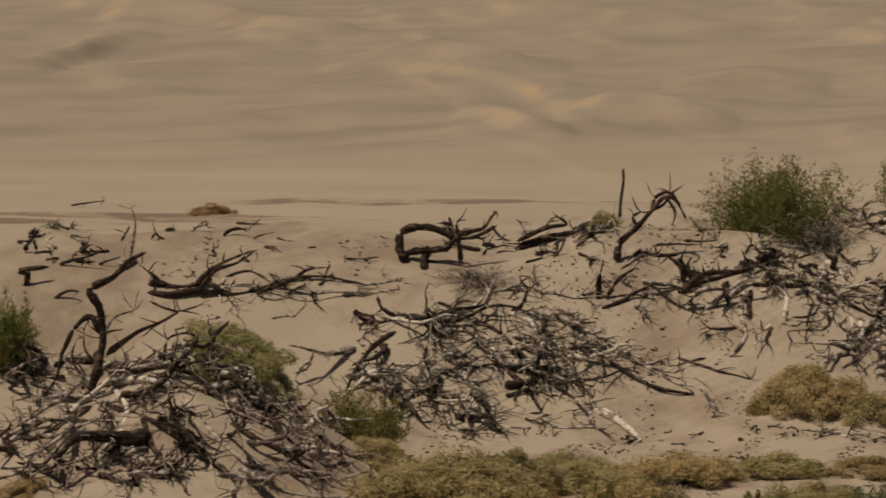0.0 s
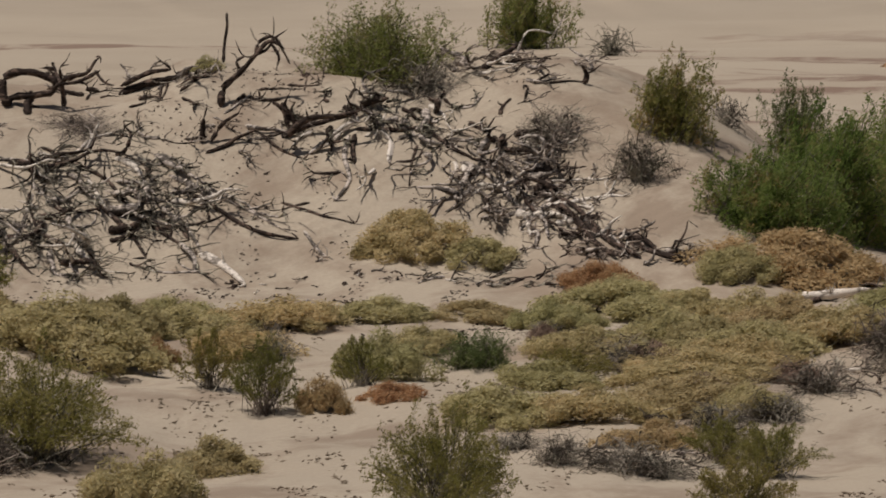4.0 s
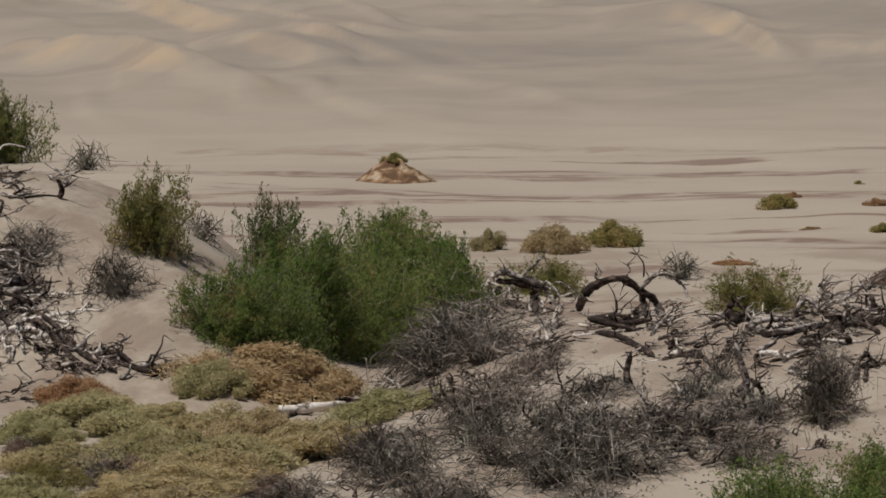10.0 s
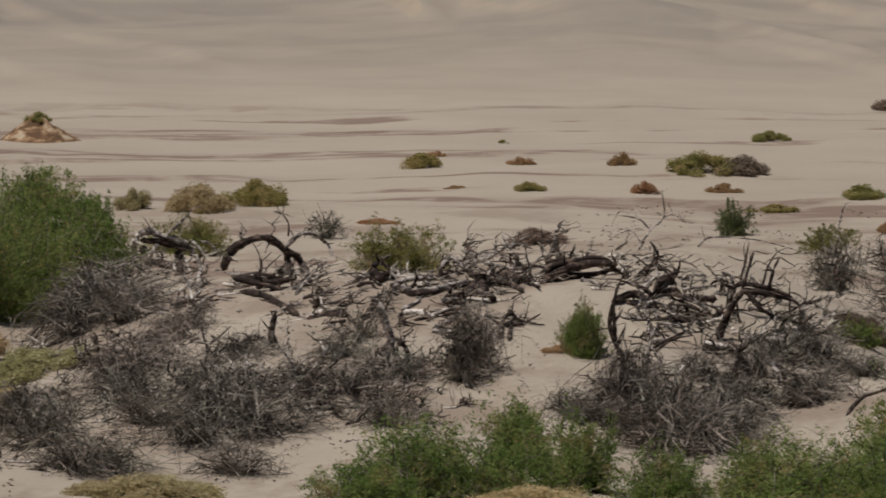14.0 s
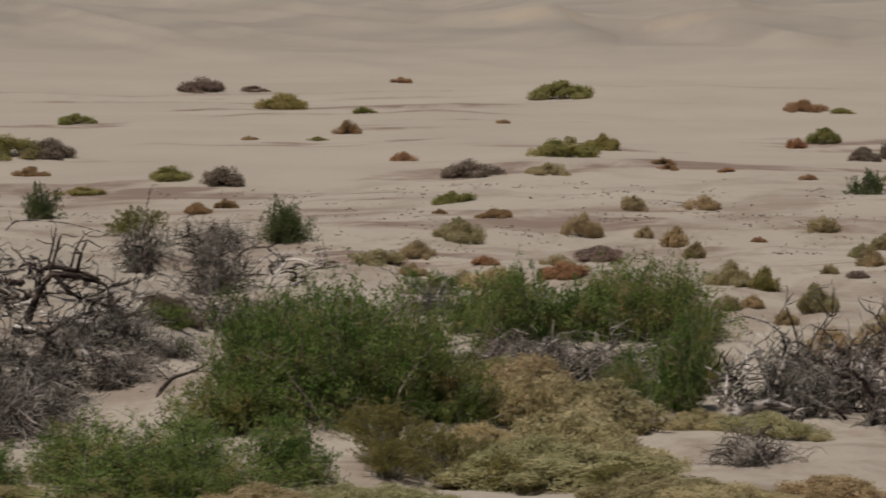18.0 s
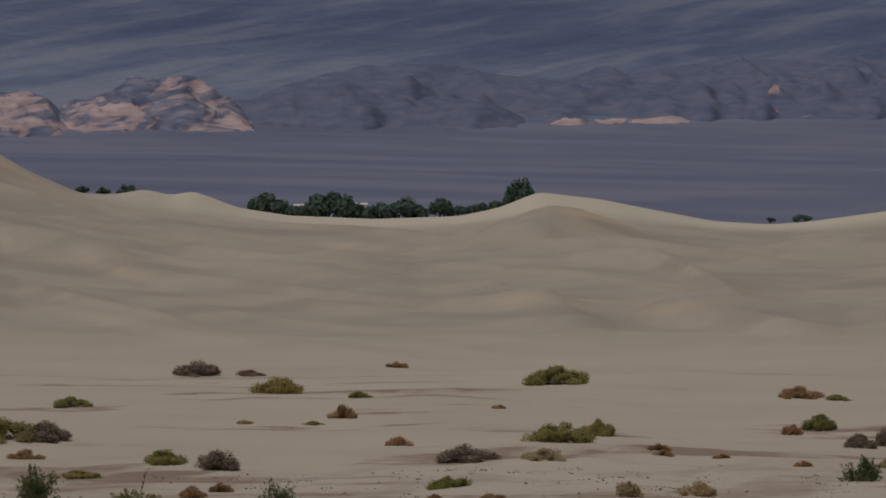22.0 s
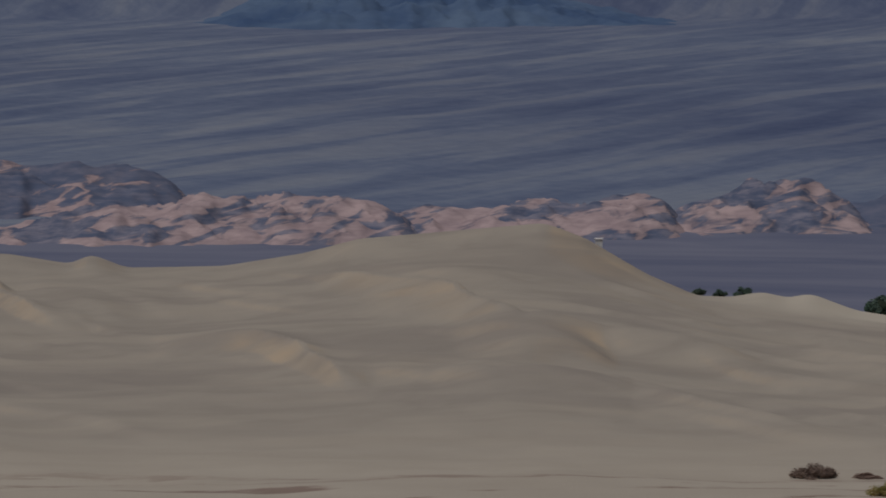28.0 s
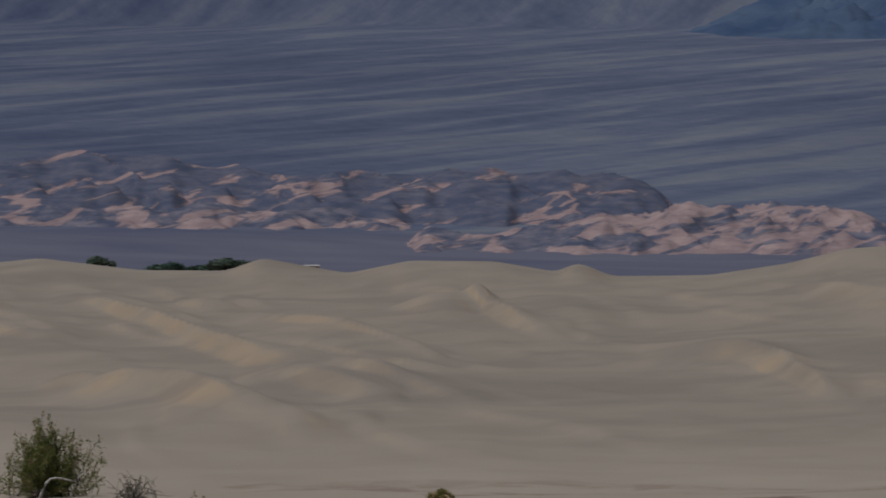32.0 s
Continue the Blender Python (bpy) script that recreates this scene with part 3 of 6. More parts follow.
def dome(rng, n, low=0.0):
    """Places on a half sphere of radius 1 with an uneven skin."""
    az = rng.uniform(0, 2 * math.pi, n)
    z = rng.uniform(low, 1, n)
    r = np.sqrt(np.maximum(0, 1 - z * z)) * rng.uniform(0.8, 1.05, n)
    skin = 1 + 0.16 * np.sin(3 * az + 1.3) + 0.10 * np.sin(5 * az)
    return np.stack([r * np.cos(az) * skin, r * np.sin(az) * skin, z * rng.uniform(0.72, 1.08, n)], -1)


def stems(rng, n, ends, bend=0.10, k=5):
    foot = rng.normal(size=(n, 3)) * [0.16, 0.16, 0.0]
    s = np.linspace(0, 1, k)[None, :, None]
    rise = foot[:, None, :] * (1 - s) + ends[:, None, :] * s
    rise[:, :, 2] += (0.16 * np.sin(s[..., 0] * math.pi)) * ends[:, None, 2].reshape(n, 1)
    wob = rng.normal(size=(n, k, 3)) * bend * s
    return rise + wob * 0.5


# each plant is one unit half-width across and one unit high, its foot at the origin
def shrub_mesh(kind, seed, fine=1.0):
    """Stems and crown of a plant. kind: feathery, open, lumpy, bare."""
    rng = np.random.default_rng(seed)
    if kind in ("feathery", "open"):
        n = int((105 if kind == "feathery" else 46) * fine)
        ends = dome(rng, n, 0.02 if kind == "feathery" else 0.34)
        feet = np.zeros((n, 3))
        if kind == "feathery":
            # several crowns grown into one
            m = {0.6: 3, 1.0: 4, 2.0: 6}.get(fine, 9)
            a, r = rng.uniform(0, 2 * math.pi, m), 0.68 * np.sqrt(rng.uniform(0.02, 1, m))
            r[0] = 0.1
            mid = np.stack([r * np.cos(a), r * np.sin(a), 0 * r], -1)
            high = rng.uniform(0.82, 1.06, m) * (1 - 0.42 * r * r)
            wide = rng.uniform(0.40, 0.60, m)
            lobe = rng.integers(0, m, n)
            ends = mid[lobe] + ends * np.stack([wide, wide, high], -1)[lobe]
            feet = mid[lobe] * 0.75
        ends *= np.where(rng.uniform(0, 1, (n, 1)) < 0.12, rng.uniform(1.0, 1.16, (n, 1)), 1.0)
        path = stems(rng, n, ends - feet) + feet[:, None, :]
        bare = path[::2] if kind == "feathery" else path
        wood = tubes(bare, np.linspace(0.014, 0.004, 5)[None, :] * np.ones((len(bare), 1)) / fine ** 0.5)
        per = int(60 if kind == "feathery" else 100)
        s = rng.uniform(0.22, 1.0, (n, per)) if kind == "feathery" else 1 - 0.55 * rng.uniform(0, 1, (n, per)) ** 1.3
        i = np.clip(s * 4, 0, 3.999).astype(int)
        w = (s * 4 - i)[..., None]
        row = np.arange(n)[:, None]
        at = path[row, i] * (1 - w) + path[row, i + 1] * w
        thick = 0.055 * (1.15 - s[..., None]) + 0.013
        at = (at + rng.normal(size=at.shape) * thick).reshape(-1, 3)
        at = at[at[:, 2] > 0.01]
        return wood, leaves(rng, at, (0.0245 if kind == "feathery" else 0.022) / fine ** 0.42, 2.8, 0.6)
    if kind == "lumpy":
        # soft domes that stand on the sand, wide at the foot
        n = int(26 * fine ** 0.55)
        a, r = rng.uniform(0, 2 * math.pi, n), 0.86 * np.sqrt(rng.uniform(0.0, 1, n))
        r = r * (1 + 0.14 * np.sin(3 * a + 1.1) + 0.08 * np.sin(5 * a))
        mid = np.stack([r * np.cos(a), r * np.sin(a), 0.72 * np.maximum(0.0, 1 - r) ** 0.7 * rng.uniform(0.5, 1.0, n)], -1)
        mid[0] = (0.1, 0, 0.62)
        rad = rng.uniform(0.15, 0.31, n) / fine ** 0.24
        per = int(310 * fine ** 0.28 if fine >= 1 else 190)
        way = rng.normal(size=(n, per, 3))
        way /= np.linalg.norm(way, axis=2)[..., None]
        far = rng.uniform(0.66, 1.08, (n, per))
        at = mid[:, None, :] + way * (rad[:, None] * far)[..., None]
        at, way, far = at.reshape(-1, 3), way.reshape(-1, 3), far.reshape(-1)
        keep = at[:, 2] > -0.05
        at, way, far = at[keep], way[keep], far[keep]
        ends = dome(rng, 18, 0.1) * 0.62
        wood = tubes(stems(rng, 18, ends), np.linspace(0.014, 0.004, 5)[None, :] * np.ones((18, 1)))
        size = (0.039 if fine >= 1 else 0.065) / max(fine, 1) ** 0.33
        skin, blade = far < 0.93, far >= 0.93
        co1, f1 = leaves(rng, at[skin], size * 1.15, 2.0, 0.5, way[skin])
        co2, f2 = leaves(rng, at[blade] + way[blade] * size * 0.5, size * 0.72, 3.6, 0.0, np.cross(way[blade], rng.normal(size=way[blade].shape)))
        return wood, (np.concatenate([co1, co2]), np.concatenate([f1, f2 + len(co1)]))
    # bare brush: twigs that arch over and fork
    n = int(50 * fine)
    ends = dome(rng, n, 0.12)
    path = stems(rng, n, ends, 0.26, 6)
    droop = rng.uniform(0, 1, (n, 1)) ** 0.7
    path[:, 4, 2:] -= 0.10 * droop
    path[:, 5, 2:] -= 0.42 * droop
    path[:, :, 2] = np.maximum(path[:, :, 2], 0.0)
    main = tubes(path, np.linspace(0.018, 0.006, 6)[None, :] * rng.uniform(0.6, 1.6, (n, 1)) / fine ** 0.4)
    m = n * 4
    root = path[rng.integers(0, n, m), rng.integers(1, 6, m)]
    tip = root + rng.normal(size=(m, 3)) * [0.20, 0.20, 0.16] + root * [0.16, 0.16, -0.22]
    tip[:, 2] = np.maximum(tip[:, 2], 0.0)
    mid = (root + tip) / 2 + rng.normal(size=(m, 3)) * 0.05
    fork = tubes(np.stack([root, mid, tip], 1), np.array([[0.008, 0.006, 0.003]]) * np.ones((m, 1)) / fine ** 0.4)
    return main, fork


SHRUBS = {
    # kind: build, crown material, stem material, name, label, category
    "green": ("feathery", GREEN, TWIG, "green_bush", "leafy green desert bush with feathery shoots on the sand", "bush"),
    "sage": ("feathery", SAGE, TWIG, "green_bush", "olive-green feathery desert bush with bare stems at its foot", "bush"),
    "deep": ("feathery", DEEP, TWIG, "green_bush", "dark green dense desert bush low on the sand", "bush"),
    "olive": ("open", OLIVE, TWIG, "creosote_bush", "open olive-green creosote bush with bare grey stems", "bush"),
    "straw": ("lumpy", STRAW, TWIG, "saltbush", "rounded straw-yellow saltbush in soft lumps on sand", "bush"),
    "gold": ("lumpy", GOLD, TWIG, "dry_bush", "rounded golden-brown dry bush on bare sand", "bush"),
    "moss": ("lumpy", MOSS, TWIG, "saltbush", "rounded olive-green saltbush on the sand flat", "bush"),
    "rust": ("lumpy", RUST, TWIG, "dry_bush", "small rust-brown dried bush on the sand", "bush"),
    "dun": ("lumpy", DUN, TWIG, "dry_bush", "dark grey-brown withered bush on the sand", "bush"),
    "bare": ("bare", TWIG, TWIG, "dead_bush", "leafless grey dead bush of tangled twigs", "bush"),
}
BANK = {}
spin = random.Random(7)


def shrub(kind, b, e, wide, high, group="", back=0.22):
    """A plant whose foot is sighted at bearing b and elevation e; wide and high as seen from the tripod."""
    build, leaf, twig, name, label, category = SHRUBS[kind]
    d, foot = sighted(b, e)
    half, tall = (1.0 if build == "bare" else 1.08) * wide * d / F / 2, high * d / F
    foot = point(b, d + half * back * 2)
    # on a slope the plant is only as tall as its top shows above the foot
    reach = EYE + (e + high - LEVEL) / F * (d + half * back * 2) - foot.z
    tall = max(0.5 * tall, min(1.1 * tall, reach)) * (1.0 if build == "lumpy" else 1.06)
    fine = 1.0 if wide < 130 else 2.0 if wide < 270 else 3.6
    if wide < 60:
        fine = 0.6
    slot = (kind, fine, spin.randrange(4))
    if slot not in BANK:
        wood, crown = shrub_mesh(build, len(BANK) + 11, fine)
        BANK[slot] = (mesh_from("woody_base", *wood, twig), mesh_from("crown", *crown, leaf))
    top = new(name)
    top.location = foot - Vector((0, 0, 0.04))
    reach = half * 0.8
    rise = (ground_at(b, d + half * back * 2 + reach) - ground_at(b, d + half * back * 2 - reach)) / (2 * reach)
    side = wide * 0.4
    roll = (ground_at(b + side, d) - ground_at(b - side, d)) / (2 * side * d / F)
    lie = Vector((-max(-0.5, min(0.5, roll)), -max(-0.6, min(0.6, rise)), 1.0)).normalized()
    lean = Vector((0, 0, 1)).rotation_difference(lie)
    top.rotation_euler = (lean @ Euler((0, 0, spin.uniform(0, 6.28))).to_quaternion()).to_euler()
    tagged(top, label, category, group)
    for part_name, me in zip(("woody_base", "twig_tangle" if build == "bare" else "crown"), BANK[slot]):
        p = tagged(new(part_name, me), kind="stuff" if part_name != "crown" else "")
        p.parent = top
        p.scale = (half, half, tall)
    return top


def crook(rng, start, way, length, k=9, wiggle=0.35):
    """A crooked path that wanders as it goes."""
    way = Vector(way).normalized()
    pts, p, step = [Vector(start)], Vector(start), length / (k - 1)
    turn = Vector(rng.normal(size=3)) * wiggle * 0.5
    for _ in range(k - 1):
        turn = turn * 0.6 + Vector(rng.normal(size=3)) * wiggle * 0.55
        way = (way + turn * 0.55).normalized()
        p = p + way * step
        pts.append(p.copy())
    return pts


def height_at(x, y):
    return ground_at(MID + F * math.atan2(x, y), math.hypot(x, y))


def limb_mesh(rng, pts, r0, r1, mat, sides=6):
    pts = np.array([tuple(p) for p in pts])
    k = max(3, len(pts) // 3)
    rad = np.linspace(r0, r1, len(pts)) * np.interp(np.linspace(0, k - 1, len(pts)), np.arange(k), rng.uniform(0.75, 1.25, k))
    rad[0] *= 0.3
    rad[-1] *= 0.2
    co, f = tubes(pts[None], rad[None], sides, rng)
    me = mesh_from("limb", co, f, mat, True)
    return me


def part_of(top, name, me, label=""):
    p = new(name, me)
    p.parent = top
    if not top.parent:
        p.matrix_parent_inverse = top.matrix_basis.inverted()
    return tagged(p, label)


def finer(pts, n=4):
    """More points on a smooth line through the given ones."""
    out, P = [], [pts[0], *pts, pts[-1]]
    for i in range(1, len(P) - 2):
        a, b, c, d = P[i - 1:i + 3]
        for j in range(n):
            s = j / n
            out.append(0.5 * ((2 * b) + (c - a) * s + (2 * a - 5 * b + 4 * c - d) * s * s + (3 * b - a - 3 * c + d) * s ** 3))
    return out + [P[-2]]


def twigs_on(rng, top, roots, n, reach, flow, mat=TWIG, drop=0.1):
    """A tangle of thin twigs that start from the given places."""
    roots = np.array([tuple(p) for p in roots])
    a = roots[rng.integers(0, len(roots), n)]
    tip = a + rng.normal(size=(n, 3)) * [reach * 0.6, reach, reach * 0.4] + np.array(flow) * reach * 1.1 + [0, 0, -drop * reach]
    tip[:, 2] = np.maximum(tip[:, 2], [height_at(p[0], p[1]) + 0.02 for p in tip])
    m1 = a * 0.65 + tip * 0.35 + rng.normal(size=(n, 3)) * reach * 0.16
    m2 = a * 0.3 + tip * 0.7 + rng.normal(size=(n, 3)) * reach * 0.16
    path = np.stack([a, m1, m2, tip], 1)
    co, f = tubes(path, np.array([[0.026, 0.020, 0.014, 0.007]]) * rng.uniform(0.6, 1.5, (n, 1)))
    tagged(part_of(top, "twig_tangle", mesh_from("twig_tangle", co, f, mat)), kind="stuff")


def heap(seed, b, e, wide, high, count, length=1.6, radius=0.07, lean=(0.3, -1.0, 0.1), swing=0.9, twigs=8, dark=0.45, flat=0.6, forks=2, label="", group="dead wood on the hummocks"):
    """Fallen limbs of a dead shrub over a patch of the slope, seen as an ellipse round (b, e)."""
    rng = np.random.default_rng(seed)
    d0, foot = sighted(b, e)
    top = new("dead_tree_limbs")
    top.location = foot
    tagged(top, label or "tangle of fallen grey and brown dead limbs on sand", "dead wood", group)
    roots = []
    for i in range(count):
        a, r = rng.uniform(0, 2 * math.pi), math.sqrt(rng.uniform(0, 1))
        d, p = sighted(b + 0.5 * wide * r * math.cos(a), e + 0.5 * high * r * math.sin(a))
        if abs(d - d0) > 40:
            continue
        way = Vector((lean[0] + 0.6 * math.cos(a), lean[1] * rng.uniform(0.35, 1.1), lean[2])) + Vector(rng.normal(size=3)) * swing * Vector((1, 1, 0.35)).length * 0.6
        way.z = 0.6 * lean[2] + abs(rng.normal()) * 0.15
        ln = length * rng.uniform(0.5, 1.5)
        rr = radius * rng.uniform(0.45, 1.15) * (1.7 if rng.uniform() < 0.2 else 1.0)
        pts = crook(rng, p + Vector((0, 0, rr * 0.4)), way, ln, 9, 0.85)
        for q in pts[1:]:
            low = height_at(q.x, q.y)
            q.z = max(low + 0.02, low + (q.z - low) * flat)
        mat = WOOD_DARK if rng.uniform() < dark * 0.85 else WOOD if rng.uniform() < 0.78 else WOOD_PALE
        bough = part_of(top, "limb", limb_mesh(rng, finer(pts, 2), rr, rr * 0.22, mat, 5))
        roots += pts[2:]
        for _ in range(forks):
            s = rng.integers(2, 8)
            fork = crook(rng, pts[s], Vector(pts[s] - pts[s - 1]).normalized() + Vector(rng.normal(size=3)) * 0.9, ln * rng.uniform(0.25, 0.6), 6, 0.9)
            for q in fork[1:]:
                low = height_at(q.x, q.y)
                q.z = max(low + 0.02, low + (q.z - low) * flat)
            part_of(bough, "branch", limb_mesh(rng, fork, rr * 0.5, rr * 0.15, mat, 4))
            roots += fork[1:]
    if twigs and roots:
        twigs_on(rng, top, roots, int(count * twigs), length * 0.26, Vector(lean).normalized())
    return top


def standing(seed, strokes, label, name="dead_tree", group="", forks=3):
    """A dead stem or fallen trunk. strokes: (thick end, thin end, kind of wood, bearings and elevations along it); the first starts on the sand."""
    rng = np.random.default_rng(seed)
    top = None
    for r0, r1, mat, line in strokes:
        line = [line[i:i + 2] for i in range(0, len(line), 2)]
        if top is None:
            d, foot = sighted(*line[0])
            top = new(name)
            top.location = foot
            tagged(top, label, "dead wood", group)
        pts = []
        for i, (b, e) in enumerate(line):
            dd = d + rng.normal() * 0.12 * (i > 0)
            p = point(b, dd, EYE + (e - LEVEL) / F * dd)
            if p.z < ground_at(b, dd) + r1:
                p = sighted(b, e)[1] + Vector((0, 0, r1))
            pts.append(p)
        if r0 > 0.09:
            pts[0].z -= 0.05
        bough = part_of(top, "trunk" if mat is not WOOD_PALE and r0 > 0.09 else "limb", limb_mesh(rng, finer(pts, 4), r0, r1, mat, 7))
        for _ in range(forks):
            s = rng.integers(1, len(pts))
            fork = crook(rng, pts[s], Vector(rng.normal(size=3)) + Vector((0, 0, 0.4)), rng.uniform(0.3, 0.8), 6, 0.5)
            part_of(bough, "branch", limb_mesh(rng, fork, min(0.05, r1), 0.008, mat, 4))
    return top


def lying(seed, strokes, label, forks=3, group="standing and fallen dead trees"):
    """Fallen limbs that follow the sand. strokes as for standing()."""
    rng = np.random.default_rng(seed)
    top = new("fallen_limbs")
    top.location = sighted(*strokes[0][3][:2])[1]
    tagged(top, label, "dead wood", group)
    for r0, r1, mat, line in strokes:
        pts, last = [], None
        for b, e in zip(line[0::2], line[1::2]):
            d, p = sighted(b, e)
            if last is not None and abs(d - last) > 5:
                d = last
                p = point(b, d)
            last = d
            pts.append(p + Vector((0, 0, 0.6 * r0 + 0.10 * abs(rng.normal()))))
        bough = part_of(top, "limb", limb_mesh(rng, finer(pts, 4), r0, r1, mat, 7))
        for _ in range(forks):
            s = rng.integers(1, len(pts))
            fork = crook(rng, pts[s], Vector(rng.normal(size=3)) + Vector((0, 0, 0.5)), rng.uniform(0.3, 0.7), 6, 0.6)
            part_of(bough, "branch", limb_mesh(rng, fork, min(0.05, r1), 0.008, mat, 4))
    return top


# ---- far trees behind the dunes ----
FAR_TREES = [(3194, 390, 95, 36), (3294, 379, 115, 50), (3419, 381, 95, 38), (3494, 385, 65, 32), (3554, 386, 60, 22), (3629, 398, 74, 52),
             (2859, 424, 36, 14), (2894, 424, 28, 12), (2936, 422, 42, 18), (3164, 394, 44, 22), (3344, 379, 60, 26), (4129, 375, 44, 12),
             (4074, 374, 22, 7), (940, 483, 66, 22), (1060, 475, 115, 20), (1160, 477, 115, 26), (1330, 474, 44, 7),
             (3230, 385, 60, 24), (3262, 382, 50, 30), (3380, 379, 66, 28), (3455, 382, 56, 24), (3525, 386, 46, 18), (3592, 393, 40, 18), (1110, 476, 70, 18)]
# leaf colours are lifted towards blue-green to carry distance haze
FAR_LEAF = plant_material("far_leaf", [(0.15, (0.060, 0.100, 0.085)), (0.5, (0.105, 0.155, 0.125)), (0.85, (0.16, 0.21, 0.165))], 0.9, 0.3, 0.3)


def far_tree(b, e, wide, high, seed):
    d = CREST + 12
    rng = np.random.default_rng(seed)
    half, tall = wide * d / F / 2, high * d / F
    z = EYE + (e - LEVEL) / F * d - 0.35 * tall
    top = new("mesquite_tree")
    top.location = point(b, d, z)
    tagged(top, "dark green mesquite tree behind the dune crest", "tree", "trees behind the dunes")
    n = 9
    mid = dome(rng, n, 0.1) * [0.7, 0.7, 0.62] + [0, 0, 0.35]
    way = rng.normal(size=(n, 170, 3))
    way /= np.linalg.norm(way, axis=2)[..., None]
    at = (mid[:, None, :] + way * rng.uniform(0.2, 0.38, (n, 1, 1)) * rng.uniform(0.5, 1.05, (n, 170, 1))).reshape(-1, 3)
    co, f = leaves(rng, at, 0.12, 1.5, 0.3, way.reshape(-1, 3))
    ends = mid * 0.9
    wood = tubes(stems(rng, n, ends), np.linspace(0.05, 0.012, 5)[None, :] * np.ones((n, 1)))
    size = np.array([half, half * 0.8, tall * 1.1])
    part_of(top, "trunk", mesh_from("trunk", wood[0] * size + np.array(top.location), wood[1], WOOD_DARK))
    part_of(top, "crown", mesh_from("crown", co * size + np.array(top.location), f, FAR_LEAF))


for i, row in enumerate(FAR_TREES):
    far_tree(*row, 500 + i)


def far_building(b, e, wide, high, wall, label):
    """A low house behind the dunes: walls, a shallow gabled roof with eaves, a door."""
    d = CREST + 30
    w, h, deep = wide * d / F, high * d / F, 0.7 * wide * d / F
    top = new("far_house")
    top.location = point(b, d, EYE + (e - LEVEL) / F * d - 0.6 * h)
    tagged(top, label, "house", "houses behind the dunes")
    bm = bmesh.new()
    bmesh.ops.create_cube(bm, size=1.0, matrix=Matrix.Translation((0, 0, 0.45 * h)) @ Matrix.Diagonal((w, deep, 1.7 * h, 1)))
    me = bpy.data.meshes.new("wall")
    bm.to_mesh(me)
    me.materials.append(wall)
    new("wall", me).parent = top
    x, y, z = 0.56 * w, 0.6 * deep, 1.3 * h
    co = [(-x, -y, z), (x, -y, z), (x, 0, z + 0.3 * h), (-x, 0, z + 0.3 * h), (-x, y, z), (x, y, z)]
    co += [(p[0], p[1], p[2] + 0.08 * h) for p in co]
    me = bpy.data.meshes.new("roof")
    me.from_pydata(co, [], [(0, 3, 2, 1), (3, 4, 5, 2), (6, 7, 8, 9), (9, 8, 11, 10), (0, 1, 7, 6), (4, 10, 11, 5), (0, 6, 9, 3), (3, 9, 10, 4), (1, 2, 8, 7), (2, 5, 11, 8)])
    me.materials.append(ROOF)
    new("roof", me).parent = top


def plain_paint(name, colour, worn):
    m, nt, b = material(name, 0.7)
    n = noise_tex(nt, stretched(nt, (1, 1, 1)), 1.5, 5, 0.6)
    nt.links.new(ramp(nt, n, [(0.35, worn), (0.6, colour)]), b.inputs["Base Color"])
    return m


WHITEWASH, ROOF = plain_paint("whitewash", (0.74, 0.73, 0.72), (0.58, 0.55, 0.52)), plain_paint("pale_roof", (0.62, 0.60, 0.58), (0.48, 0.43, 0.40))
TAN_WALL = plain_paint("tan_plaster", (0.55, 0.42, 0.36), (0.42, 0.31, 0.26))
far_building(2680, 518, 13, 8, WHITEWASH, "small white house half hidden behind a dune")
far_building(3347, 397, 26, 9, WHITEWASH, "low white house among dark trees")
far_building(3240, 396, 18, 8, TAN_WALL, "low tan house among dark trees")
far_building(1312, 484, 26, 6, TAN_WALL, "low tan house with a pale roof behind a dune")


# ---- bushes: kind, bearing, elevation of the foot, width, height ----
RIDGE_BUSHES = [
    ("sage", 603, 21, 290, 150), ("sage", 841, 76, 195, 145), ("sage", 1098, -82, 195, 180),
    ("bare", 663, -8, 170, 85), ("bare", 903, -111, 175, 95), ("bare", 1053, -167, 135, 115),
    ("bare", 1198, -57, 80, 70), ("bare", 1003, 63, 90, 62), ("straw", 653, -291, 205, 98),
    ("straw", 763, -316, 125, 68), ("straw", 283, 37, 52, 36), ("green", -755, -217, 170, 165),
    ("sage", -165, -344, 205, 120), ("straw", -370, -238, 215, 105), ("straw", -395, -253, 130, 50),
    ("straw", -315, -250, 120, 45), ("green", -340, -213, 75, 62), ("bare", 56, -79, 160, 45),
    ("bare", -689, 38, 50, 25),
]
HOLLOW_BUSHES = [
    ("green", 1250, -262, 230, 165), ("green", 1400, -255, 330, 235), ("green", 1535, -228, 330, 215), ("green", 1640, -190, 240, 150), ("green", 1330, -240, 220, 250),
    ("green", 1291, -267, 270, 180), ("green", 1471, -242, 340, 200), ("green", 1596, -185, 220, 150),
    ("green", 1561, -92, 230, 100), ("sage", 1821, -161, 190, 80), ("sage", 2181, -188, 215, 105),
    ("green", 1381, -227, 260, 170), ("green", 1551, -222, 260, 150), ("deep", 1326, -122, 150, 155),
    ("straw", 1331, -342, 335, 125), ("straw", 1421, -447, 190, 90), ("straw", 1521, -382, 240, 75),
    ("straw", 1241, -487, 260, 105), ("straw", 1011, -402, 300, 85), ("straw", 961, -477, 220, 80),
    ("rust", 971, -347, 120, 60), ("bare", 1001, -482, 140, 55), ("bare", 2051, -131, 90, 70),
]
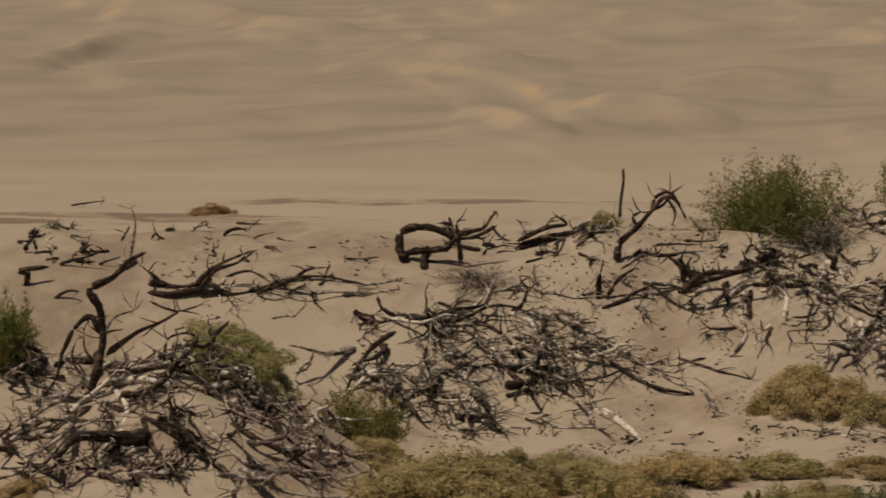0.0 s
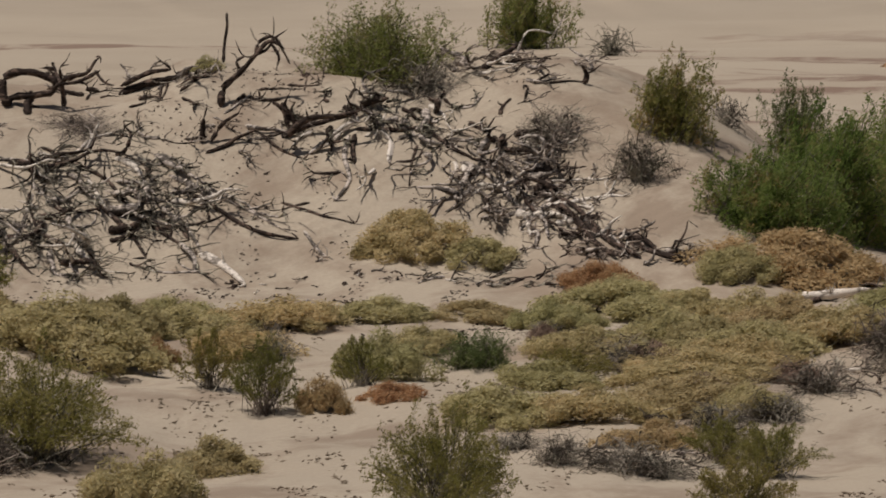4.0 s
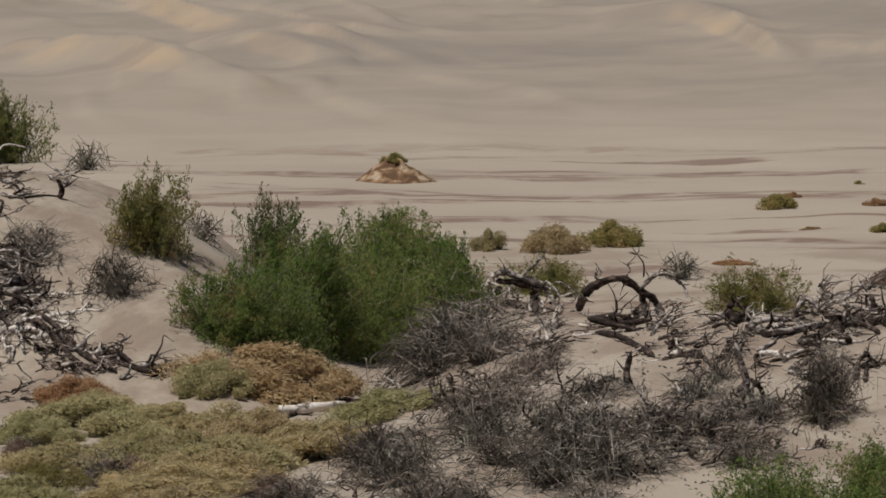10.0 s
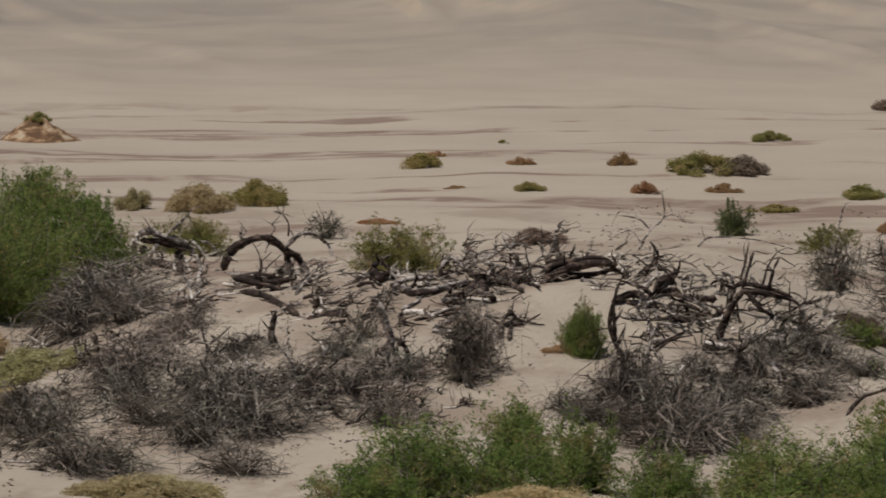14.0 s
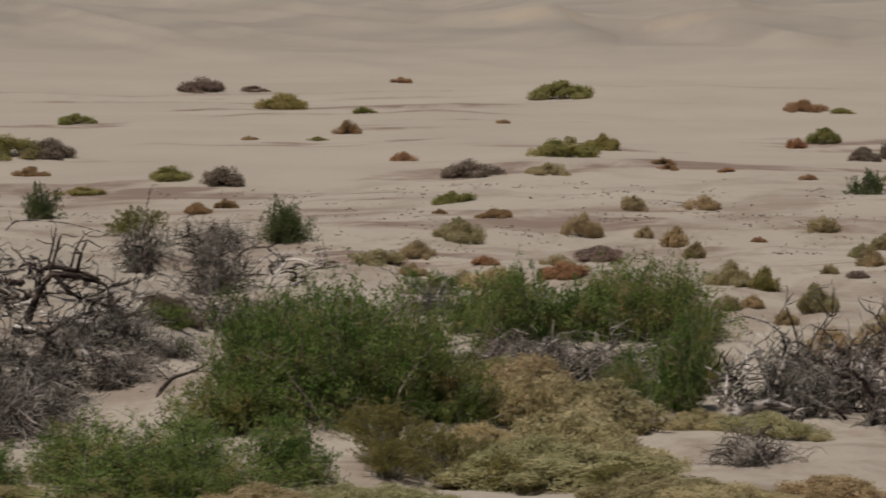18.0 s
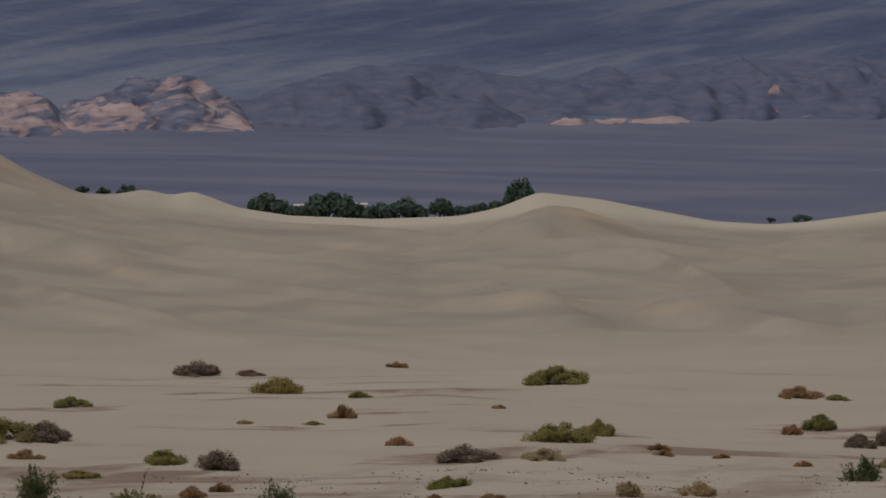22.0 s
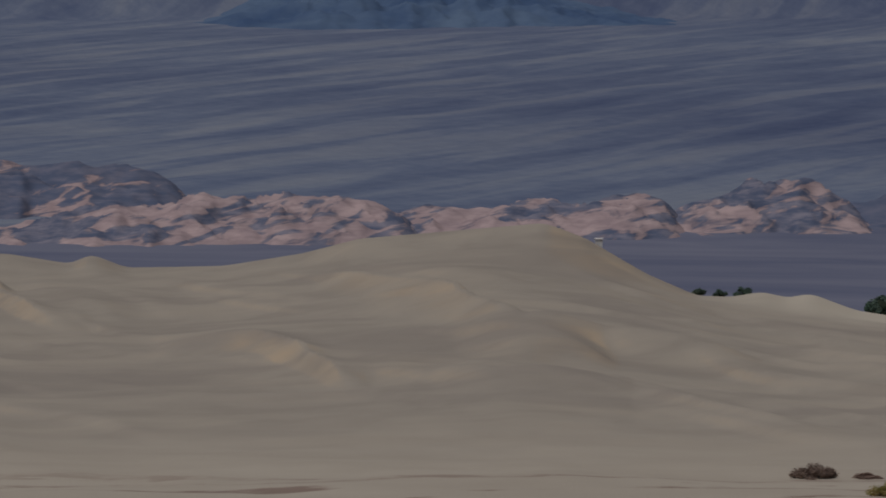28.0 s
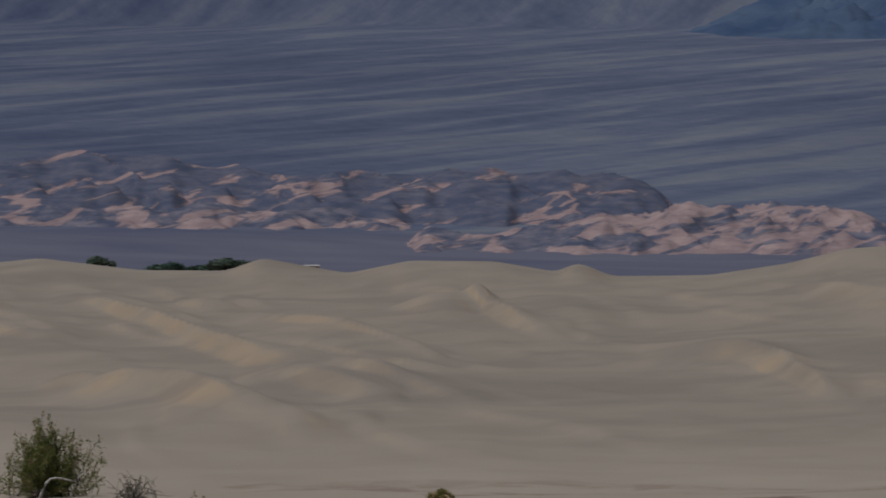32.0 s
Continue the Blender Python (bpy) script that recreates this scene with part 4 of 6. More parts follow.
NEAR_BUSHES = [
    ("straw", 32, -481, 400, 150), ("straw", 242, -434, 260, 75), ("straw", 172, -737, 230, 130),
    ("straw", 292, -681, 190, 90), ("straw", -183, -731, 85, 82), ("straw", -238, -574, 65, 85),
    ("straw", 487, -571, 100, 80), ("straw", 592, -513, 185, 118), ("straw", 422, -423, 210, 55),
    ("straw", 802, -596, 260, 100), ("straw", 972, -590, 240, 90), ("straw", 1132, -568, 260, 90),
    ("straw", 992, -473, 210, 62), ("straw", 1192, -472, 250, 100), ("straw", 1222, -337, 150, 85),
    ("straw", 762, -408, 180, 50), ("olive", 1192, -667, 160, 90), ("rust", 192, -481, 80, 62),
    ("rust", 992, -368, 140, 65),
]
CREST_BRUSH = [
    ("bare", 1657, -280, 310, 125), ("bare", 1717, -275, 180, 100), ("bare", 2297, -393, 140, 150),
    ("bare", 2307, -313, 120, 70), ("bare", 2583, -472, 190, 190), ("bare", 2117, -313, 110, 80),
    ("bare", 1837, -409, 180, 80), ("bare", 2177, -393, 170, 80), ("green", 2517, -337, 120, 105),
    ("bare", 2663, -498, 260, 160), ("bare", 2573, -438, 150, 110), ("bare", 2783, -439, 150, 90),
    ("bare", 4315, -496, 190, 120), ("straw", 4065, -515, 200, 60),
    ("rust", 2477, -334, 70, 26), ("green", 2393, -538, 230, 150),
]
NEAR_FILL = [
    ("straw", -108, -389, 150, 60), ("straw", 122, -429, 200, 100), ("straw", 342, -474, 200, 80),
    ("straw", 662, -468, 160, 70), ("straw", 872, -528, 200, 70), ("straw", 1092, -508, 180, 70),
    ("straw", 1242, -587, 180, 90), ("straw", 922, -428, 150, 60), ("straw", 1142, -397, 160, 60),
    ("straw", 1072, -633, 200, 70), ("straw", 412, -420, 260, 75), ("straw", 582, -411, 200, 65),
    ("straw", 222, -405, 160, 60), ("straw", 1111, -452, 210, 85), ("straw", 1311, -422, 200, 80),
    ("straw", 891, -423, 150, 75), ("bare", 392, -445, 90, 50), ("bare", 882, -436, 90, 45),
    ("bare", 1032, -477, 120, 60),
]
NEAR_SCRUB = [
    ("dun", 1070, -492, 125, 62), ("olive", 560, -525, 120, 92), ("rust", 610, -550, 110, 46), ("dun", 880, -442, 75, 40), ("bare", 1090, -690, 170, 62), ("bare", 830, -640, 130, 50), ("dun", 330, -420, 90, 45), ("bare", 1180, -610, 180, 70),
    ("dun", 1150, -540, 120, 55), ("olive", 1290, -690, 170, 110), ("dun", 1330, -520, 130, 55), ("bare", 1290, -590, 170, 70),
    ("olive", -28, -669, 390, 205), ("olive", 287, -531, 125, 115), ("olive", 382, -580, 140, 145),
    ("olive", 703, -773, 280, 215), ("olive", 1233, -767, 200, 130), ("olive", -227, -769, 120, 40),
    ("olive", -17, -774, 140, 45), ("deep", 772, -496, 195, 80), ("bare", 402, -480, 120, 62),
    ("bare", 1032, -500, 190, 65), ("bare", 912, -668, 140, 75), ("bare", -118, -681, 230, 110),
    ("bare", 1032, -683, 220, 80), ("straw", -339, -575, 240, 130), ("straw", 1252, -412, 230, 85),
    ("straw", 1402, -452, 280, 95), ("straw", 1222, -502, 240, 95), ("straw", 1013, -382, 150, 75),
    ("straw", -755, -447, 100, 40), ("straw", 1161, -517, 320, 80), ("olive", 921, -523, 200, 70),
]
LOW_HUMMOCK = [
    ("bare", 1651, -272, 280, 120), ("bare", 1711, -382, 270, 100), ("bare", 1551, -502, 230, 120),
    ("bare", 1891, -488, 330, 155), ("bare", 2316, -371, 140, 150), ("bare", 1781, -316, 150, 70),
    ("bare", 2111, -416, 230, 90), ("bare", 1731, -466, 150, 80), ("green", 2309, -602, 420, 190),
    ("green", 2139, -608, 260, 100), ("green", 2498, -582, 240, 150), ("green", 2505, -344, 130, 112),
    ("bare", 2606, -438, 190, 120), ("bare", 2685, -519, 320, 130), ("bare", 2806, -379, 160, 80),
    ("bare", 2926, -360, 200, 90), ("bare", 3086, -260, 180, 120), ("bare", 2957, -220, 110, 90),
    ("straw", 1725, -604, 260, 70), ("straw", 2695, -614, 160, 45), ("green", 2996, -320, 120, 60),
    ("green", 2995, -620, 300, 110),
]
LOW_HUMMOCK_FILL = [
    ("bare", 1518, -469, 210, 110), ("bare", 1698, -429, 220, 95), ("bare", 1828, -508, 240, 105),
    ("bare", 2008, -408, 180, 85), ("bare", 2088, -343, 160, 60), ("bare", 1598, -549, 230, 90),
    ("bare", 2168, -468, 180, 75), ("bare", 1368, -539, 200, 80), ("bare", 1908, -343, 160, 60),
    ("bare", 1808, -293, 150, 55), ("bare", 2609, -474, 210, 105), ("bare", 2779, -495, 200, 95),
    ("bare", 2489, -454, 150, 80), ("bare", 2919, -416, 180, 75), ("bare", 3009, -376, 140, 60),
    ("bare", 2719, -385, 150, 75), ("bare", 2840, -350, 140, 60), ("bare", 3070, -211, 120, 70),
    ("bare", 1537, -472, 220, 100), ("bare", 1667, -552, 220, 90), ("bare", 1897, -556, 200, 80),
    ("straw", 1757, -597, 240, 60),
]
EAST_BUSHES = [
    ("straw", 3622, -500, 180, 130), ("straw", 3705, -560, 260, 120), ("straw", 3640, -602, 260, 110), ("straw", 3800, -590, 220, 90), ("straw", 3585, -425, 110, 70),
    ("green", 3420, -478, 300, 235), ("green", 3180, -468, 290, 230), ("green", 3320, -420, 360, 200), ("green", 3690, -352, 240, 140), ("green", 3845, -348, 310, 160), ("green", 3945, -440, 130, 170),
    ("green", 3560, -330, 190, 95), ("green", 3090, -520, 260, 150),
    ("green", 3279, -502, 400, 270), ("green", 3459, -493, 230, 200), ("green", 3028, -631, 520, 170),
    ("green", 3629, -359, 240, 155), ("green", 3169, -432, 240, 180), ("green", 3606, -313, 170, 110),
    ("green", 3795, -334, 250, 135), ("green", 3905, -474, 190, 200), ("green", 3805, -474, 160, 130),
    ("green", 3466, -263, 120, 60), ("green", 3955, -344, 70, 60), ("straw", 3675, -514, 250, 140),
    ("straw", 3565, -423, 110, 60), ("straw", 3935, -504, 140, 50), ("bare", 3715, -439, 320, 115),
    ("bare", 3076, -182, 200, 70), ("bare", 2956, -221, 120, 110), ("bare", 4115, -485, 200, 140),
    ("straw", 3700, -609, 420, 95), ("straw", 3850, -630, 300, 70),
    ("straw", 3400, -643, 240, 60), ("olive", 3800, -625, 160, 70), ("green", 2633, -608, 250, 120),
    ("straw", 2483, -638, 300, 60), ("olive", 3383, -565, 210, 120),
]
EAST_FILL = [
    ("straw", 2900, -642, 260, 80), ("straw", 3160, -652, 240, 70), ("straw", 2420, -628, 240, 75), ("straw", 3300, -645, 200, 65),
    ("bare", 3590, -400, 210, 90), ("bare", 3100, -330, 220, 95), ("straw", 3580, -255, 120, 52), ("bare", 3470, -300, 170, 70), ("rust", 3700, -232, 90, 38), ("dun", 3000, -300, 130, 55), ("straw", 3760, -505, 260, 120), ("olive", 3480, -600, 220, 110),
    ("green", 3030, -636, 330, 110), ("green", 2820, -595, 260, 130), ("green", 3200, -597, 260, 150),
    ("bare", 2761, -474, 220, 120), ("bare", 2911, -425, 160, 80), ("bare", 4030, -571, 200, 90),
    ("straw", 3550, -568, 200, 70), ("straw", 4000, -646, 260, 60), ("straw", 4180, -631, 200, 60),
    ("straw", 3639, -454, 220, 110), ("straw", 3559, -554, 180, 80), ("olive", 3388, -593, 150, 80),
    ("olive", 3598, -614, 160, 70),
]
FLAT_BUSHES_WEST = [
    ("rust", -412, 61, 82, 24), ("rust", 1509, 47, 46, 15), ("rust", 1583, 45, 46, 13),
    ("gold", 1714, -79, 76, 48), ("gold", 1826, -83, 120, 62), ("moss", 1926, -73, 130, 66),
    ("moss", 2221, -5, 82, 36), ("rust", 2251, 16, 40, 14), ("rust", 2141, -104, 70, 14),
    ("rust", 2281, -41, 40, 9),
]
FLAT_BUSHES = [
    ("rust", 2398, 2, 52, 18), ("rust", 2578, 1, 46, 27), ("rust", 2617, -49, 46, 28),
    ("rust", 2757, -47, 62, 23), ("rust", 3047, -116, 42, 24), ("rust", 2152, -104, 60, 14),
    ("moss", 2412, -45, 62, 24), ("moss", 2838, 45, 76, 26), ("moss", 2847, -81, 92, 22),
    ("moss", 3002, -59, 82, 36), ("moss", 2366, 40, 18, 10), ("moss", 2722, -16, 130, 52),
    ("dun", 2787, -17, 95, 45), ("dun", 2427, -140, 107, 40), ("dun", 3063, 100, 90, 34),
    ("dun", 3097, -68, 92, 45), ("deep", 2772, -123, 100, 72),
]
FLAT_BUSHES_MIDDLE = [
    ("moss", 3206, 69, 106, 36), ("moss", 3346, 61, 42, 15), ("moss", 3266, 12, 36, 11),
    ("moss", 3506, -98, 76, 29), ("rust", 3318, 24, 46, 28), ("rust", 3141, 14, 36, 11),
    ("rust", 3418, -24, 50, 20), ("rust", 3051, -115, 46, 24), ("rust", 3581, -125, 64, 22),
    ("rust", 3412, 115, 42, 13), ("rust", 3101, -106, 40, 22), ("dun", 3536, -54, 106, 38),
    ("dun", 3152, 100, 50, 14), ("deep", 3205, -168, 132, 95), ("olive", 2950, -161, 125, 62),
    ("gold", 3515, -163, 82, 46), ("gold", 3440, -195, 62, 38), ("gold", 3375, -209, 110, 36),
]
FLAT_BUSHES_EAST = [
    ("moss", 3697, 84, 116, 44), ("moss", 3707, -19, 120, 48), ("moss", 3772, -7, 70, 40),
    ("gold", 3676, -50, 82, 28), ("gold", 3821, -114, 52, 34), ("gold", 3944, -112, 68, 32),
    ("gold", 3521, -171, 82, 50), ("gold", 3731, -160, 72, 54), ("gold", 3846, -162, 36, 26),
    ("gold", 3901, -179, 56, 44), ("gold", 3936, -199, 46, 36), ("gold", 3996, -245, 78, 52),
    ("gold", 4146, -295, 88, 62), ("gold", 4170, -367, 90, 56), ("gold", 4260, -347, 76, 62),
    ("moss", 4054, -257, 52, 50), ("moss", 4367, 42, 110, 50), ("dun", 3766, -204, 82, 28),
]
FLAT_BUSHES_FAR_EAST = [
    ("gold", 4301, -318, 72, 52), ("gold", 3991, -293, 52, 36), ("gold", 3916, -260, 30, 30),
    ("gold", 4034, -287, 42, 30), ("gold", 4161, -152, 56, 34), ("gold", 4246, -212, 48, 44),
    ("gold", 4281, -188, 46, 32), ("gold", 4338, -158, 42, 30), ("gold", 4171, -227, 30, 24),
    ("gold", 4326, -271, 70, 42), ("gold", 4306, -63, 70, 32), ("rust", 4127, 61, 78, 27),
    ("rust", 4112, -5, 42, 24), ("rust", 4371, -66, 42, 24), ("rust", 3991, -47, 32, 13),
    ("rust", 3886, -42, 36, 15), ("rust", 3597, 41, 32, 11), ("moss", 4192, 55, 46, 15),
    ("moss", 4162, 3, 60, 38), ("dun", 4216, -235, 46, 20), ("dun", 4232, -28, 62, 34),
    ("dun", 4289, -24, 62, 46), ("deep", 4238, -86, 82, 52),
]
FLAT_BUSHES_EDGE = [
    ("gold", 4230, -197, 48, 30), ("gold", 4272, -184, 58, 34), ("gold", 4256, -214, 42, 28), ("gold", 4320, -234, 62, 32), ("gold", 4092, -318, 42, 34), ("gold", 4250, -372, 105, 60), ("gold", 4020, -250, 48, 28),
    ("rust", 4045, -170, 26, 14), ("rust", 4133, -60, 32, 14), ("rust", 3878, -32, 38, 16), ("gold", 3520, -245, 60, 34), ("gold", 3430, -228, 60, 30), ("rust", 3560, -210, 50, 22), ("dun", 3760, -196, 85, 26), ("gold", 3690, -212, 60, 28), ("rust", 3480, -118, 30, 12),
    ("gold", 4391, -201, 80, 40), ("gold", 4311, -241, 70, 40), ("gold", 4431, -131, 60, 35),
    ("moss", 4371, 14, 90, 34), ("rust", 4421, -51, 50, 25),
]
for group, rows in (("bushes on the long hummock", RIDGE_BUSHES), ("bushes in the hollow beside the hummock", HOLLOW_BUSHES), ("bushes on the near flat", NEAR_BUSHES), ("brush on the low hummock", CREST_BRUSH), ("bushes on the near flat", NEAR_FILL), ("scrub on the near flat", NEAR_SCRUB), ("brush on the low hummock", LOW_HUMMOCK), ("brush on the low hummock", LOW_HUMMOCK_FILL), ("bushes beside the low hummock", EAST_BUSHES), ("bushes beside the low hummock", EAST_FILL), ("bushes on the open flat", FLAT_BUSHES_WEST), ("bushes on the open flat", FLAT_BUSHES), ("bushes on the open flat", FLAT_BUSHES_MIDDLE), ("bushes on the open flat", FLAT_BUSHES_EAST), ("bushes on the open flat", FLAT_BUSHES_FAR_EAST), ("bushes on the open flat", FLAT_BUSHES_EDGE)):
    for kind, b, e, wide, high in rows:
        if kind == "straw" and spin.random() < 0.22:
            kind = "gold"
        shrub(kind, b, e, wide, high, group)


# ---- fallen dead limbs ----
heap(100, -485, -333, 600, 200, 49, forks=2, length=2.6, radius=0.130, lean=(0.7, -1.5, 0.0), swing=0.55, twigs=11, label='heap of grey dead limbs round an old snag on a hummock')
heap(135, -560, -232, 430, 80, 30, forks=2, length=2.0, radius=0.12, lean=(0.7, -1.2, 0.1), swing=0.7, twigs=10, dark=0.6, flat=0.8, label='dark curled dead limbs piled over the top of a hummock')
heap(101, 75, -204, 520, 220, 56, forks=2, length=2.6, radius=0.124, lean=(1.0, -1.5, 0.0), swing=0.55, twigs=11, label='wide heap of grey dead limbs lying down a sand slope')
heap(102, 176, 1, 420, 70, 18, length=1.2, radius=0.085, lean=(0.6, -0.1, 0.2), dark=0.75, twigs=4, label='dark dead limbs along the crest of the hummock')
heap(103, 608, -76, 340, 150, 32, forks=2, length=1.6, radius=0.117, lean=(0.3, -1.2, 0.05), dark=0.6, twigs=9)
heap(104, 823, -156, 190, 160, 28, length=2.2, radius=0.122, lean=(0.8, -2.2, 0.0), swing=0.5, twigs=10)
heap(105, 900, -215, 110, 100, 16, length=1.6, radius=0.12, lean=(1.1, -2.0, 0.0), swing=0.45, twigs=9)
heap(134, 975, -272, 120, 46, 11, length=1.3, radius=0.10, lean=(1.2, -1.2, 0.0), swing=0.4, twigs=8)
heap(106, 1093, -297, 120, 40, 8, length=1.1, radius=0.082, lean=(0.9, -0.4, 0.0), dark=0.7)
heap(107, -314, -68, 380, 50, 11, length=1.4, radius=0.075, lean=(0.9, -0.1, 0.1), dark=0.7, twigs=4)
heap(108, -534, 12, 520, 90, 26, length=0.8, radius=0.082, lean=(0.6, -0.1, 0.2), dark=0.85, twigs=1, label='scattered short dark snags half buried in sand')
heap(109, 303, -75, 230, 100, 9, length=1.5, radius=0.094, lean=(0.4, -0.4, 0.2), dark=0.6)
heap(110, 783, -336, 220, 24, 13, length=1.0, radius=0.07, lean=(0.9, -0.1, 0.0), dark=0.6)
heap(111, 502, -338, 380, 90, 23, length=0.5, radius=0.052, lean=(0.5, -0.4, 0.0), dark=0.7, twigs=2, label='thin scatter of broken sticks on sand')
heap(112, 843, 34, 260, 60, 14, length=1.4, radius=0.082, lean=(0.8, -0.1, 0.15), dark=0.5)
heap(113, 716, -121, 130, 150, 9, length=1.5, radius=0.082)
heap(114, 2201, -246, 460, 110, 44, length=1.4, radius=0.099, lean=(0.5, -0.3, 0.2), dark=0.6, twigs=6)
heap(115, 1766, -176, 150, 50, 12, length=1.0, radius=0.075, lean=(0.4, -0.1, 0.6), dark=0.7, twigs=8, flat=0.95)
heap(116, 1861, -226, 320, 100, 32, length=1.6, radius=0.087, lean=(0.5, -0.4, 0.1), dark=0.5, twigs=6)
heap(117, 2468, -182, 420, 80, 46, length=1.5, radius=0.099, lean=(0.6, -0.1, 0.25), dark=0.6, twigs=6, label='long tangle of weathered dead limbs along a low crest', flat=0.95)
heap(118, 2766, -269, 360, 140, 48, length=1.5, radius=0.087, lean=(0.5, -0.3, 0.25), dark=0.6, twigs=5, flat=0.95)
heap(119, 1911, -426, 380, 130, 32, length=1.4, radius=0.07, lean=(0.2, -0.5, 0.3), dark=0.5, twigs=14, flat=0.95)
heap(120, 1501, -352, 330, 36, 14, length=1.4, radius=0.094, lean=(1.0, -0.1, 0.0), dark=0.7, twigs=4)
heap(121, 1621, -307, 180, 30, 10, length=0.7, radius=0.07, lean=(0.6, -0.3, 0.0), dark=0.8, twigs=2)
heap(122, 2665, -459, 330, 120, 28, length=1.4, radius=0.07, lean=(0.2, -0.4, 0.35), dark=0.5, twigs=16, flat=0.95)
heap(123, 2206, -396, 250, 120, 23, length=1.3, radius=0.07, lean=(0.3, -0.3, 0.3), dark=0.55, twigs=12, flat=0.95)
heap(124, 2880, -321, 260, 130, 26, length=1.4, radius=0.07, lean=(0.3, -0.2, 0.35), dark=0.55, twigs=6, flat=0.95)
heap(125, 3170, -222, 220, 50, 17, length=1.3, radius=0.07, lean=(0.5, -0.1, 0.3), dark=0.5, twigs=6, flat=0.95)
heap(126, 3705, -388, 320, 90, 36, length=1.6, radius=0.09, lean=(0.9, -0.2, 0.15), dark=0.15, twigs=14, label='low spread of silvery dead branches between green bushes')
heap(127, 4105, -440, 240, 120, 40, length=1.7, radius=0.085, lean=(0.2, -0.2, 0.6), dark=0.7, twigs=14, forks=4, label='curling dead branches rising from a low root mass', flat=0.95)
heap(128, 4285, -426, 240, 170, 46, length=1.9, radius=0.1, lean=(0.2, -0.1, 0.7), dark=0.75, twigs=14, forks=4, label='dead branches standing up from a root mass', flat=0.95)
heap(129, 1718, -384, 480, 160, 36, length=1.3, radius=0.059, lean=(0.3, -0.4, 0.25), dark=0.6, twigs=9, flat=0.95)
heap(130, 1568, -504, 360, 110, 23, length=1.1, radius=0.05, lean=(0.3, -0.4, 0.2), dark=0.6, twigs=6)
heap(131, 2098, -403, 300, 120, 23, length=1.1, radius=0.054, lean=(0.3, -0.3, 0.3), dark=0.6, twigs=5, flat=0.95)
heap(132, 2719, -420, 360, 60, 14, length=1.0, radius=0.057, twigs=14)
heap(133, 1040, -640, 230, 70, 18, length=0.9, radius=0.05, lean=(0.5, -0.3, 0.1), dark=0.5, twigs=9, label='low spread of grey broken sticks on a sand rise')

# ---- dead trees and trunks, drawn along their run ----
standing(300, [(0.15, 0.05, WOOD_DARK, (-630, -269, -611, -203, -603, -151, -610, -99, -625, -70, -584, -47, -555, -18, -525, -4)),
              (0.09, 0.03, WOOD_DARK, (-606, -142, -625, -118, -651, -136, -674, -181, -685, -225, -711, -262)),
              (0.05, 0.015, WOOD, (-555, -18, -548, 18, -544, 48, -551, 75)),
              (0.1, 0.03, WOOD_DARK, (-597, -182, -540, -145, -504, -130, -466, -108)),
              (0.06, 0.02, WOOD, (-601, -157, -584, -121, -547, -107)),
              (0.05, 0.02, WOOD_DARK, (-495, -198, -488, -159, -459, -148, -439, -154)),
              (0.06, 0.02, WOOD, (-620, -247, -657, -197, -649, -157)),
              (0.05, 0.02, WOOD_DARK, (-610, -207, -634, -177, -636, -147)),],
         'dark crooked snag rising from a heap of dead limbs', 'dead_tree', 'standing and fallen dead trees', 5)
standing(301, [(0.1, 0.04, WOOD, (-620, -269, -675, -265, -725, -292, -770, -321)),
              (0.11, 0.04, WOOD_DARK, (-625, -277, -680, -315, -730, -342, -775, -347)),
              (0.1, 0.04, WOOD_DARK, (-600, -275, -504, -322, -430, -367, -371, -418)),
              (0.11, 0.04, WOOD, (-460, -263, -400, -344, -326, -411)),
              (0.11, 0.04, WOOD_DARK, (-423, -233, -363, -322, -267, -381, -201, -426)),
              (0.09, 0.03, WOOD_DARK, (-565, -217, -485, -208, -423, -233, -385, -278)),
              (0.09, 0.04, WOOD_DARK, (-535, -298, -515, -358, -475, -408, -455, -438)),
              (0.08, 0.03, WOOD, (-405, -258, -315, -298, -255, -328, -225, -298)),
              (0.08, 0.03, WOOD_DARK, (-655, -327, -705, -377, -745, -407)),
              (0.08, 0.03, WOOD, (-385, -248, -285, -278, -265, -258, -260, -318)),],
         'dark limbs spreading down from the foot of a snag', 'dead_tree', 'standing and fallen dead trees', 6)
standing(302, [(0.1, 0.04, WOOD, (-94, -119, -64, -124, -14, -119, 36, -104)),
              (0.11, 0.05, WOOD_DARK, (16, -119, 66, -139, 106, -159, 140, -199)),
              (0.1, 0.04, WOOD, (216, -150, 276, -180, 345, -210, 415, -250)),
              (0.1, 0.04, WOOD_DARK, (226, -170, 295, -210, 365, -250, 445, -265)),
              (0.09, 0.03, WOOD_DARK, (-84, -149, -124, -179, -155, -219, -175, -259)),
              (0.1, 0.04, WOOD, (-24, -179, -45, -239, -65, -279)),
              (0.1, 0.04, WOOD_DARK, (95, -199, 145, -249, 175, -299)),
              (0.09, 0.03, WOOD_DARK, (155, -219, 215, -260, 265, -290)),
              (0.08, 0.03, WOOD_DARK, (415, -200, 485, -220, 545, -241)),
              (0.09, 0.03, WOOD, (455, -250, 475, -280, 495, -295)),
              (0.08, 0.03, WOOD_DARK, (-85, -259, -25, -264, 15, -279)),],
         'long grey limbs flowing down a sand slope', 'dead_tree', 'standing and fallen dead trees', 6)
